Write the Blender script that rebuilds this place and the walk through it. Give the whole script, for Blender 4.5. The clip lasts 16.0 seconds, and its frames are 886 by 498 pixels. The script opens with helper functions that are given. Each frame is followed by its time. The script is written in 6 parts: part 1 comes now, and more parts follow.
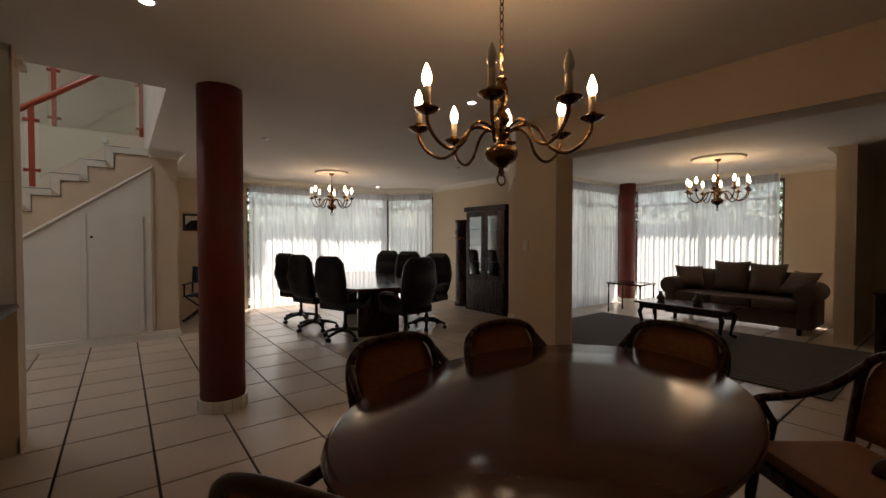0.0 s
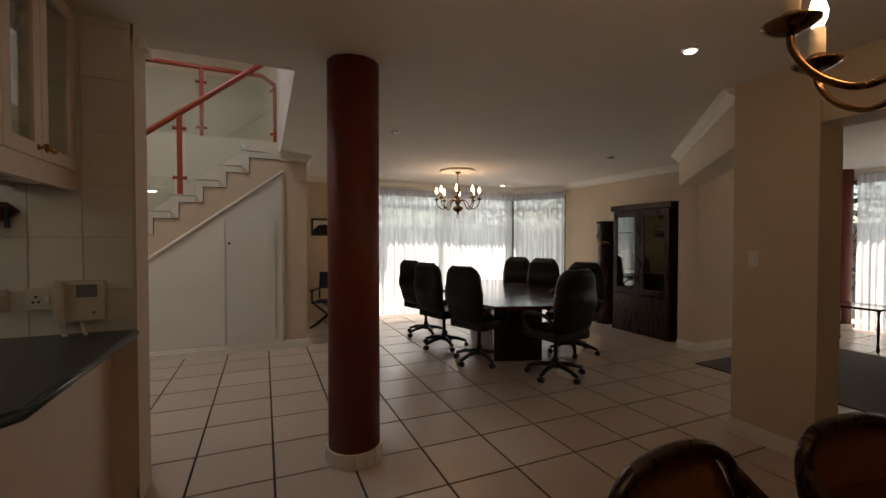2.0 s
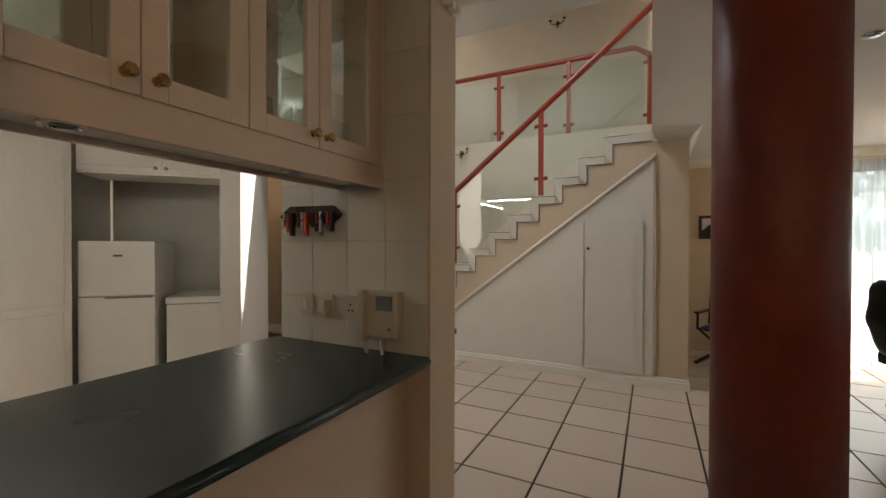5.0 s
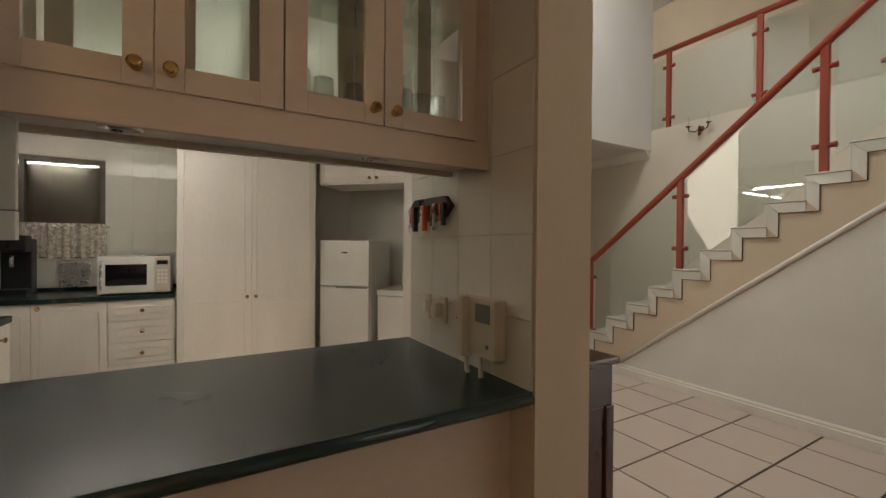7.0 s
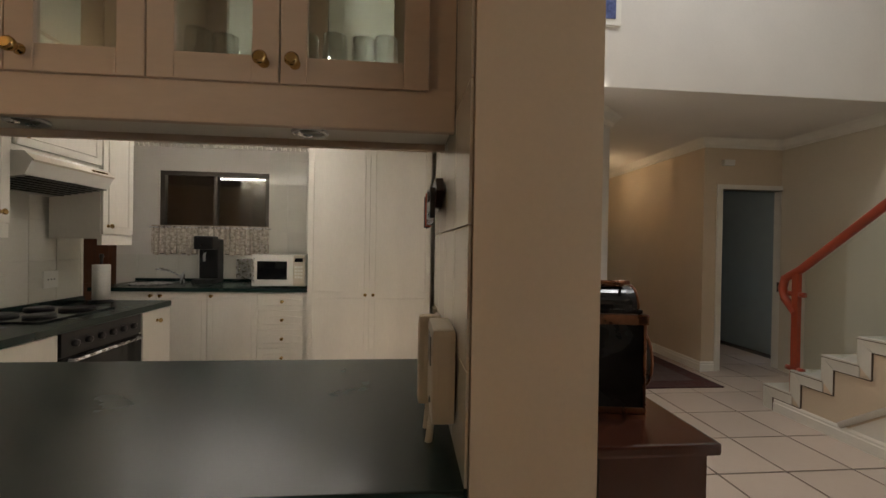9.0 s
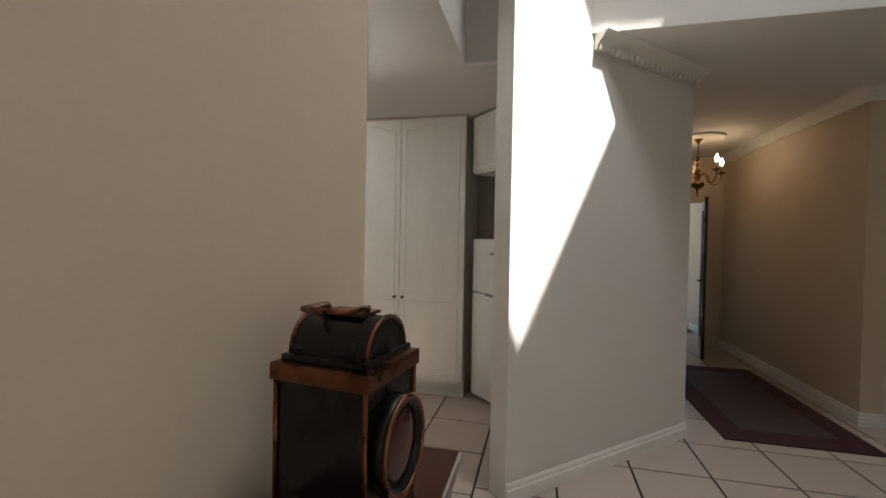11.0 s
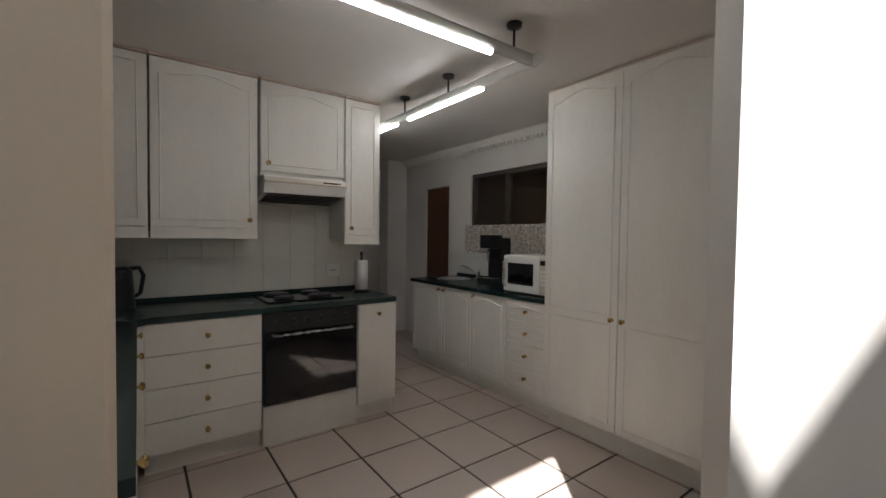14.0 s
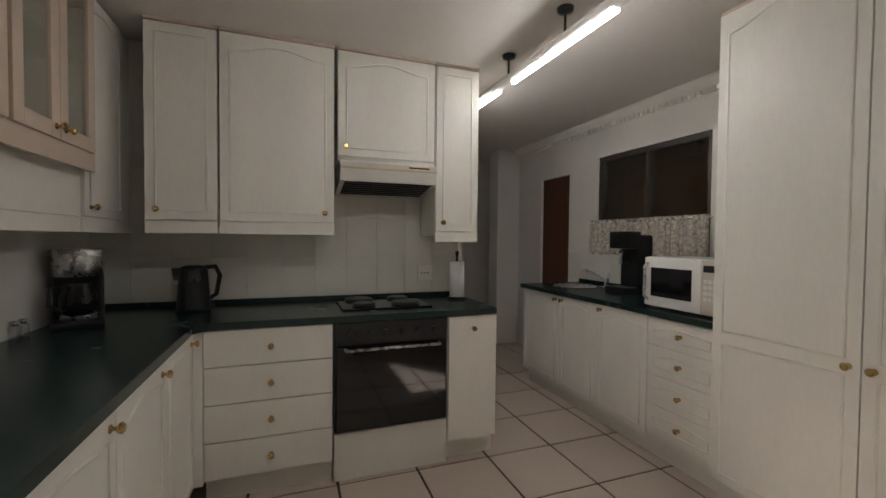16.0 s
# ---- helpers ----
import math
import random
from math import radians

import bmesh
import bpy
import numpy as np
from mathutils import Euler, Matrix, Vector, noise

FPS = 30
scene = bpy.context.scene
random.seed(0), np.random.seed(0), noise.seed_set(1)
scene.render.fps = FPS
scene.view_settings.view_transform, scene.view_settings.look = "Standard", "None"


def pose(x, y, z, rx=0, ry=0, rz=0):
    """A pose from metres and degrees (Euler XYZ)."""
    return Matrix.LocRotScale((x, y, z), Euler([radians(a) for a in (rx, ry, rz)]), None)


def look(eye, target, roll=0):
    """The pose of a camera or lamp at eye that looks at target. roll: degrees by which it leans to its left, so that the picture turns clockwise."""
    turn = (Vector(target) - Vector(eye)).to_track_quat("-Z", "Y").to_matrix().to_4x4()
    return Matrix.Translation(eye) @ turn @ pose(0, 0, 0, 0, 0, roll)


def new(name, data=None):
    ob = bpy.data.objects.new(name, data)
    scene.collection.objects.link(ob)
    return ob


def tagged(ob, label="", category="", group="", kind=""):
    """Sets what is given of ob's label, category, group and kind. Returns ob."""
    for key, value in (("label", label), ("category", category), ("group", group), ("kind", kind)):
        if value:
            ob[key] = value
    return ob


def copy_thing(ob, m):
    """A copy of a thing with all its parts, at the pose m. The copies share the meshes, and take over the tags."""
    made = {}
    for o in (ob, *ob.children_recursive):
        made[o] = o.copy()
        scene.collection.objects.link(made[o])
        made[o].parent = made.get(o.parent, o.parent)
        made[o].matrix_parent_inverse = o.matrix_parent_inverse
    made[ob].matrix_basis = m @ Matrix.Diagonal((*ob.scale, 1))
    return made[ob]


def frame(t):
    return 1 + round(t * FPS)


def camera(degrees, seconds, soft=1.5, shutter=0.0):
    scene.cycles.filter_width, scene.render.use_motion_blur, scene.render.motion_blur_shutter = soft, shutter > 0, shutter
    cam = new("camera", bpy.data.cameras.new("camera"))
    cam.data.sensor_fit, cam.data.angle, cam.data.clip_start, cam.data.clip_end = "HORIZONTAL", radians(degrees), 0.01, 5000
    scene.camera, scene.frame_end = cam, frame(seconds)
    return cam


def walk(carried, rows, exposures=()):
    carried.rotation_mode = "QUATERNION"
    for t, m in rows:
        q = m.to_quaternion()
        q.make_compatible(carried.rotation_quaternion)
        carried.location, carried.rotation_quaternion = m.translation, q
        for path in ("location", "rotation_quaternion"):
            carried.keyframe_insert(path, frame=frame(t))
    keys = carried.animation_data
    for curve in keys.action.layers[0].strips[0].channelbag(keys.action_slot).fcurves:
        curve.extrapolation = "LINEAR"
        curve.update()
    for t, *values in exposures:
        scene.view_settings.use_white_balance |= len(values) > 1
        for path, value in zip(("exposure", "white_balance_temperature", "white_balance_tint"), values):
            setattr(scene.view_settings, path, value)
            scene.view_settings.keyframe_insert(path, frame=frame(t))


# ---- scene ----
cam = camera(94.0, 16.0)
METRES, EYE, TILT, LEAN, TURN = 6.9, 1.40, 0.0, 0.0, -37.9
ROWS = [
    (0.0, 0.0, 0.0, 0.0, 0.0, -1.27, -0.0),
    (0.5, -0.0177, 0.0272, 0.0043, 2.52, -1.27, -0.04),
    (1.0, -0.0363, 0.0638, 0.0058, 5.29, -1.29, -0.04),
    (1.5, -0.0567, 0.099, 0.0086, 9.48, -1.28, -0.12),
    (2.0, -0.0827, 0.1304, 0.0105, 14.46, -1.15, -0.03),
    (2.5, -0.1061, 0.1617, 0.0109, 21.62, -1.03, 0.04),
    (3.0, -0.1227, 0.1932, 0.0124, 29.5, -1.0, 0.08),
    (3.5, -0.1355, 0.2188, 0.0115, 37.52, -0.87, 0.01),
    (4.0, -0.1487, 0.2417, 0.0116, 46.29, -0.74, 0.02),
    (4.5, -0.1582, 0.2628, 0.0114, 55.11, -0.6, -0.01),
    (5.0, -0.1637, 0.2839, 0.0103, 64.64, -0.56, -0.14),
    (7.5, -0.2243, 0.3926, 0.0065, 104.36, -0.41, -0.54),
    (8.0, -0.2499, 0.41, 0.006, 110.77, -0.42, -0.67),
    (8.5, -0.2755, 0.4258, 0.0074, 117.1, -0.46, -0.82),
    (9.0, -0.3019, 0.4413, 0.0071, 122.64, -0.42, -0.95),
    (11.5, -0.4827, 0.505, 0.0102, 146.77, -1.21, -0.99),
    (12.0, -0.5141, 0.5007, 0.0098, 153.37, -1.33, -0.98),
    (12.5, -0.5453, 0.4921, 0.0111, 160.2, -1.38, -0.95),
    (13.0, -0.5696, 0.4722, 0.0109, 166.79, -1.48, -0.81),
    (13.5, -0.5883, 0.4474, 0.0129, 174.18, -1.73, -0.79),
    (14.0, -0.5997, 0.4243, 0.0126, 181.46, -1.67, -0.73),
    (14.5, -0.6087, 0.4018, 0.0122, 187.44, -1.62, -0.62),
    (15.0, -0.6092, 0.3761, 0.0115, 192.34, -1.73, -0.66),
    (15.5, -0.6065, 0.3456, 0.0103, 195.93, -1.72, -0.64),
    (16.0, -0.6035, 0.3187, 0.0061, 197.99, -1.5, -0.53),
]
# exposure follows the clip's own brightening at the pass-through and the kitchen door
EXPO = [(0.0, 1.22, 7100, 19), (2.0, 1.3, 7100, 19), (4.0, 1.63, 6750, 12), (5.0, 1.95, 6700, 11), (7.5, 2.05, 6900, 11), (9.0, 1.92, 6900, 12), (11.5, 1.75, 6050, 11), (13.0, 1.45, 5900, 13), (14.5, 1.67, 5900, 12), (16.0, 1.85, 6150, 12)]

walk(cam, [(t, pose(0, 0, EYE, TILT, LEAN, TURN) @ pose(METRES * x, METRES * y, METRES * z, 90 + pitch, roll, yaw)) for t, x, y, z, yaw, pitch, roll in ROWS], EXPO)


# ---- world and sun ----
SUN_DIR = Vector((-0.29, -0.365, -0.885)).normalized()
world = bpy.data.worlds.new("sky")
scene.world = world
world.use_nodes = True
wn = world.node_tree
sky = wn.nodes.new("ShaderNodeTexSky")
sky.sky_type, sky.sun_disc = "NISHITA", False
sky.sun_elevation = math.asin(-SUN_DIR.z)
sky.sun_rotation = math.atan2(-SUN_DIR.x, -SUN_DIR.y)
wn.links.new(sky.outputs[0], wn.nodes["Background"].inputs[0])
wn.nodes["Background"].inputs[1].default_value = 0.09
sun_data = bpy.data.lights.new("sun", "SUN")
sun_data.energy, sun_data.angle, sun_data.color = 5.0, radians(0.6), (1.0, 0.95, 0.87)
sun = new("sun", sun_data)
sun.matrix_world = look((-SUN_DIR * 20)[:], (0, 0, 0))


def window_light(name, at, to, w, h, watts):
    """Sky light that enters by one real opening."""
    d = bpy.data.lights.new(name, "AREA")
    d.shape, d.size, d.size_y, d.energy, d.color = "RECTANGLE", w, h, watts, (0.93, 0.97, 1.0)
    ob = new(name, d)
    ob.matrix_world = look(at, to)
    return ob


def bulb_light(name, at, watts, color=(1.0, 0.60, 0.30), radius=0.05):
    d = bpy.data.lights.new(name, "POINT")
    d.energy, d.color, d.shadow_soft_size = watts, color, radius
    ob = new(name, d)
    ob.location = at
    return ob


window_light("window_light_dining", (3.5, 9.15, 1.4), (3.4, 5, 1.2), 3.0, 2.3, 8)
window_light("window_light_bay", (5.85, 8.75, 1.4), (4.0, 6.5, 1.2), 1.1, 2.3, 3)
window_light("window_light_living", (9.4, 3.5, 1.4), (6, 3.3, 1.2), 2.8, 2.3, 6)
window_light("window_light_side", (7.6, 5.3, 1.4), (7.4, 3, 1.2), 2.4, 2.3, 5)
window_light("skylight_light", (-1.6, 5.94, 5.7), (-1.6, 5.94, 0), 0.9, 1.0, 17)
bulb_light("bulb_light_table", (1.30, 1.26, 2.18), 2.8)
bulb_light("bulb_light_dining", (3.1, 7.35, 2.38), 2.3)
bulb_light("bulb_light_living", (7.2, 2.42, 2.38), 2.3)
bulb_light("bulb_light_entrance", (-5.9, 6.47, 2.40), 1.0)


# ---- materials ----
def mat(name, color, rough=0.6, metal=0.0, vary=0.12, scale=6.0, bump=0.05, fine=60.0, spec=0.5, stretch=(1, 1, 1), tint=None, per_piece=0.0, coat=0.0):
    """A surface with broad stains, fine grain and fine relief."""
    m = bpy.data.materials.new(name)
    m.use_nodes = True
    t = m.node_tree
    b = t.nodes["Principled BSDF"]
    tc, mp = t.nodes.new("ShaderNodeTexCoord"), t.nodes.new("ShaderNodeMapping")
    t.links.new(tc.outputs["Object"], mp.inputs[0])
    mp.inputs["Scale"].default_value = stretch
    n1, n2 = t.nodes.new("ShaderNodeTexNoise"), t.nodes.new("ShaderNodeTexNoise")
    n1.inputs["Scale"].default_value, n2.inputs["Scale"].default_value = scale, fine
    n1.inputs["Detail"].default_value, n2.inputs["Detail"].default_value = 4, 5
    for n in (n1, n2):
        t.links.new(mp.outputs[0], n.inputs["Vector"])
    add = t.nodes.new("ShaderNodeMath")
    add.operation = "MULTIPLY_ADD"
    t.links.new(n2.outputs["Fac"], add.inputs[0])
    add.inputs[1].default_value = 0.5
    t.links.new(n1.outputs["Fac"], add.inputs[2])
    ramp = t.nodes.new("ShaderNodeMapRange")
    ramp.inputs[1].default_value, ramp.inputs[2].default_value = 0.35, 1.15
    t.links.new(add.outputs[0], ramp.inputs[0])
    mix = t.nodes.new("ShaderNodeMix")
    mix.data_type = "RGBA"
    c = Vector(color)
    lo = Vector(tint) if tint else c * (1 - vary * 1.6)
    hi = c * (1 + vary)
    mix.inputs[6].default_value, mix.inputs[7].default_value = (*lo, 1), (*[min(v, 0.95) for v in hi], 1)
    t.links.new(ramp.outputs[0], mix.inputs[0])
    out = mix.outputs[2]
    if per_piece:
        info, hsv, mr = t.nodes.new("ShaderNodeObjectInfo"), t.nodes.new("ShaderNodeHueSaturation"), t.nodes.new("ShaderNodeMapRange")
        t.links.new(info.outputs["Random"], mr.inputs[0])
        mr.inputs[3].default_value, mr.inputs[4].default_value = 1 - per_piece, 1 + per_piece
        t.links.new(mr.outputs[0], hsv.inputs["Value"])
        t.links.new(out, hsv.inputs["Color"])
        out = hsv.outputs[0]
    t.links.new(out, b.inputs["Base Color"])
    rr = t.nodes.new("ShaderNodeMapRange")
    t.links.new(n1.outputs["Fac"], rr.inputs[0])
    rr.inputs[1].default_value, rr.inputs[2].default_value = 0.3, 0.7
    rr.inputs[3].default_value, rr.inputs[4].default_value = max(rough - 0.5 * vary, 0.02), min(rough + 0.5 * vary, 1)
    t.links.new(rr.outputs[0], b.inputs["Roughness"])
    b.inputs["Metallic"].default_value = metal
    b.inputs["Specular IOR Level"].default_value = spec
    b.inputs["Coat Weight"].default_value = coat
    b.inputs["Coat Roughness"].default_value = 0.12
    if bump:
        bp = t.nodes.new("ShaderNodeBump")
        bp.inputs["Strength"].default_value, bp.inputs["Distance"].default_value = bump, 0.01
        t.links.new(add.outputs[0], bp.inputs["Height"])
        t.links.new(bp.outputs[0], b.inputs["Normal"])
    return m


def glow(name, color, strength):
    m = bpy.data.materials.new(name)
    m.use_nodes = True
    b = m.node_tree.nodes["Principled BSDF"]
    b.inputs["Base Color"].default_value = (*color, 1)
    b.inputs["Emission Color"].default_value = (*color, 1)
    b.inputs["Emission Strength"].default_value = strength
    return m


def glass(name, tint=(0.95, 1.0, 0.97), rough=0.0, ior=1.45):
    """Clear thin glass: sees through, with more gloss at a slant."""
    m = bpy.data.materials.new(name)
    m.use_nodes = True
    t = m.node_tree
    t.nodes.clear()
    o, mx, tr, gl, fr = (t.nodes.new("ShaderNode" + k) for k in ("OutputMaterial", "MixShader", "BsdfTransparent", "BsdfGlossy", "LayerWeight"))
    tr.inputs[0].default_value = (*tint, 1)
    gl.inputs["Roughness"].default_value = rough
    fr.inputs[0].default_value = 0.18
    amount = t.nodes.new("ShaderNodeMapRange")
    amount.inputs[3].default_value, amount.inputs[4].default_value = 0.06 * (ior - 1) / 0.5, 0.85
    t.links.new(fr.outputs["Facing"], amount.inputs[0])
    t.links.new(amount.outputs[0], mx.inputs[0])
    t.links.new(tr.outputs[0], mx.inputs[1])
    t.links.new(gl.outputs[0], mx.inputs[2])
    t.links.new(mx.outputs[0], o.inputs[0])
    return m


def sheer(name, color, open_part):
    """Thin woven net: part open, part cloth that lets light through."""
    m = bpy.data.materials.new(name)
    m.use_nodes = True
    t = m.node_tree
    t.nodes.clear()
    o, m1, m2, tr, tl, df = (t.nodes.new("ShaderNode" + k) for k in ("OutputMaterial", "MixShader", "MixShader", "BsdfTransparent", "BsdfTranslucent", "BsdfDiffuse"))
    tc, wv = t.nodes.new("ShaderNodeTexCoord"), t.nodes.new("ShaderNodeTexNoise")
    mp = t.nodes.new("ShaderNodeMapping")
    mp.inputs["Scale"].default_value = (14, 14, 0.7)
    t.links.new(tc.outputs["Object"], mp.inputs[0])
    t.links.new(mp.outputs[0], wv.inputs["Vector"])
    wv.inputs["Scale"].default_value = 2.0
    rg = t.nodes.new("ShaderNodeMapRange")
    t.links.new(wv.outputs["Fac"], rg.inputs[0])
    rg.inputs[1].default_value, rg.inputs[2].default_value = 0.3, 0.7
    rg.inputs[3].default_value, rg.inputs[4].default_value = open_part - 0.12, open_part + 0.12
    tl.inputs[0].default_value = df.inputs[0].default_value = (*color, 1)
    m1.inputs[0].default_value = 0.18
    t.links.new(tl.outputs[0], m1.inputs[1])
    t.links.new(df.outputs[0], m1.inputs[2])
    t.links.new(rg.outputs[0], m2.inputs[0])
    t.links.new(m1.outputs[0], m2.inputs[1])
    t.links.new(tr.outputs[0], m2.inputs[2])
    t.links.new(m2.outputs[0], o.inputs[0])
    return m


CREAM = mat("cream_wall_paint", (0.62, 0.51, 0.38), 0.75, vary=0.05, scale=2.5, bump=0.05, fine=90)
WHITEWALL = mat("white_wall_paint", (0.66, 0.625, 0.57), 0.75, vary=0.05, scale=2.0, bump=0.05, fine=90)
PANEL = mat("painted_panel", (0.74, 0.725, 0.67), 0.5, vary=0.04, scale=3.0, bump=0.02)
CEILING = mat("ceiling_paint", (0.70, 0.66, 0.61), 0.85, vary=0.05, scale=1.5, bump=0.04)
PLASTER = mat("plaster_moulding", (0.76, 0.73, 0.66), 0.7, vary=0.05)
TILE = mat("floor_tile_glaze", (0.53, 0.44, 0.37), 0.26, vary=0.02, scale=3.0, bump=0.0, fine=25, per_piece=0.05)
GROUT = mat("dark_grout", (0.035, 0.022, 0.015), 0.9, vary=0.2)
WTILE = mat("wall_tile_glaze", (0.66, 0.64, 0.57), 0.16, vary=0.05, scale=3.0, bump=0.01, per_piece=0.04)
WGROUT = mat("pale_grout", (0.55, 0.53, 0.47), 0.9)
REDCOL = mat("oxblood_plaster", (0.16, 0.022, 0.012), 0.55, vary=0.3, scale=5.0, bump=0.12, fine=35)
REDRAIL = mat("red_lacquered_wood", (0.30, 0.045, 0.018), 0.35, vary=0.12, scale=8, bump=0.02)
CUPBOARD = mat("cream_cupboard_lacquer", (0.78, 0.75, 0.68), 0.42, vary=0.06, scale=4, bump=0.03, stretch=(1, 1, 0.25))
PINKISH = mat("limed_oak", (0.60, 0.48, 0.38), 0.45, vary=0.08, scale=5, bump=0.03, stretch=(1, 0.3, 1))
GREENTOP = mat("dark_green_worktop", (0.012, 0.028, 0.025), 0.27, vary=0.012, scale=3, bump=0.0, fine=300)
MAHOGANY = mat("polished_mahogany", (0.060, 0.019, 0.011), 0.17, vary=0.07, scale=3, bump=0.0, stretch=(1, 7, 1), coat=0.15)
DARKWOOD = mat("dark_stained_wood", (0.030, 0.011, 0.007), 0.32, spec=0.25, vary=0.3, scale=4, bump=0.02, stretch=(5, 5, 1))
CANE = mat("woven_cane", (0.27, 0.11, 0.042), 0.6, vary=0.25, scale=40, bump=0.25, fine=160)
LEATHER = mat("black_leather", (0.006, 0.006, 0.007), 0.45, spec=0.3, vary=0.3, scale=8, bump=0.15, fine=50)
BLACKPL = mat("black_plastic", (0.012, 0.012, 0.013), 0.35, vary=0.2, bump=0.03)
BRASS = mat("aged_brass", (0.18, 0.095, 0.036), 0.24, 1.0, vary=0.2, scale=20, bump=0.02)
POLISHED = mat("polished_brass", (0.58, 0.40, 0.17), 0.18, 1.0, vary=0.08, scale=20, bump=0.0)
STAIRWALL = mat("warm_white_wall_paint", (0.64, 0.58, 0.47), 0.75, vary=0.05, scale=2.0, bump=0.05, fine=90)
STEEL = mat("brushed_steel", (0.55, 0.55, 0.55), 0.28, 1.0, vary=0.08, scale=30, bump=0.02)
COPPER = mat("worn_copper", (0.21, 0.09, 0.05), 0.33, 1.0, vary=0.3, scale=14, bump=0.05)
LANTERN = mat("black_japanned_tin", (0.012, 0.011, 0.010), 0.27, 0.3, vary=0.35, scale=10, bump=0.05)
SOFA = mat("brown_chenille", (0.085, 0.058, 0.046), 0.85, vary=0.25, scale=6, bump=0.25, fine=120)
RUGM = mat("grey_brown_rug_pile", (0.075, 0.062, 0.055), 0.95, vary=0.35, scale=9, bump=0.4, fine=150)
RUGRED = mat("dark_red_rug_pile", (0.055, 0.014, 0.013), 0.95, vary=0.35, scale=16, bump=0.4, fine=150)
RUGPAT = mat("rug_field_pile", (0.065, 0.048, 0.042), 0.95, vary=0.6, scale=14, bump=0.4, fine=60, tint=(0.03, 0.012, 0.012))
WHITEGOODS = mat("white_enamel", (0.76, 0.75, 0.70), 0.25, vary=0.03, bump=0.01)
BLUECLOTH = mat("navy_canvas", (0.03, 0.05, 0.13), 0.8, vary=0.2, bump=0.2)
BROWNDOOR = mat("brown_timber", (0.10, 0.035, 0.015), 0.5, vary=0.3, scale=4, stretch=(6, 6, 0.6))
DARKGLASS = mat("dark_mirror_glass", (0.008, 0.008, 0.009), 0.05, vary=0.1, bump=0.0)
BLUEROOM = mat("blue_grey_paint", (0.26, 0.32, 0.34), 0.8, vary=0.05)
ALU = mat("bronze_aluminium", (0.10, 0.085, 0.07), 0.45, 0.5, vary=0.1)
CANDLE = mat("ivory_candle_sleeve", (0.62, 0.52, 0.36), 0.5, vary=0.06)
LEAF = mat("garden_leaves", (0.06, 0.11, 0.03), 0.6, vary=0.5, scale=3, bump=0.0)
BARK = mat("bark", (0.08, 0.055, 0.04), 0.9, vary=0.3)
PAVING = mat("pale_paving", (0.42, 0.39, 0.34), 0.85, vary=0.15)
GARDENWALL = mat("garden_wall_paint", (0.62, 0.58, 0.50), 0.85, vary=0.1)
CLEAR = glass("clear_glass")
GREENGLASS = glass("balustrade_glass", (0.95, 0.985, 0.965), 0.0, 1.8)
TUMBLER = glass("tumbler_glass", (0.95, 0.97, 0.97), 0.02, 2.3)
NET = sheer("sheer_net", (0.90, 0.90, 0.92), 0.27)
HEADNET = sheer("gathered_net", (0.55, 0.55, 0.58), 0.14)
BULB = glow("lit_candle_bulb", (1.0, 0.78, 0.50), 14)
DEADBULB = mat("unlit_bulb", (0.6, 0.55, 0.45), 0.2)
TUBE = glow("lit_fluorescent_tube", (1.0, 0.97, 0.91), 9.5)
SPOT = glow("lit_spot_lens", (1.0, 0.95, 0.85), 8)
SLATE = mat("grey_curtain_lace", (0.52, 0.47, 0.40), 0.9, vary=0.45, scale=30, tint=(0.16, 0.13, 0.10))
ORANGE = mat("orange_keyring", (0.5, 0.07, 0.02), 0.4)
TERRACOTTA = mat("dull_pottery", (0.12, 0.08, 0.06), 0.4)
PAPER = mat("white_paper", (0.78, 0.77, 0.74), 0.9)
GREYLCD = mat("grey_display", (0.16, 0.17, 0.16), 0.3)
BONE = mat("bone_plastic", (0.58, 0.52, 0.42), 0.4, vary=0.04)
NIGHTBLUE = mat("leaded_blue_glass", (0.10, 0.13, 0.30), 0.2, vary=0.5, scale=12)


# ---- mesh helpers ----
def add_box(bm, x0, x1, y0, y1, z0, z1, bevel=0.0, m=None):
    vs = [bm.verts.new(p) for p in ((x0, y0, z0), (x1, y0, z0), (x1, y1, z0), (x0, y1, z0), (x0, y0, z1), (x1, y0, z1), (x1, y1, z1), (x0, y1, z1))]
    fs = [bm.faces.new([vs[i] for i in q]) for q in ((3, 2, 1, 0), (4, 5, 6, 7), (0, 1, 5, 4), (1, 2, 6, 5), (2, 3, 7, 6), (3, 0, 4, 7))]
    if bevel:
        es = list({e for f in fs for e in f.edges})
        r = bmesh.ops.bevel(bm, geom=es, offset=bevel, segments=2, profile=0.7, affect="EDGES")
        vs = list({v for f in r["faces"] for v in f.verts} | {v for v in vs if v.is_valid})
    if m is not None:
        bmesh.ops.transform(bm, matrix=m, verts=[v for v in vs if v.is_valid])
    return vs


def box(x0, x1, y0, y1, z0, z1, bevel=0.0, m=None):
    bm = bmesh.new()
    add_box(bm, min(x0, x1), max(x0, x1), min(y0, y1), max(y0, y1), min(z0, z1), max(z0, z1), bevel, m)
    return bm


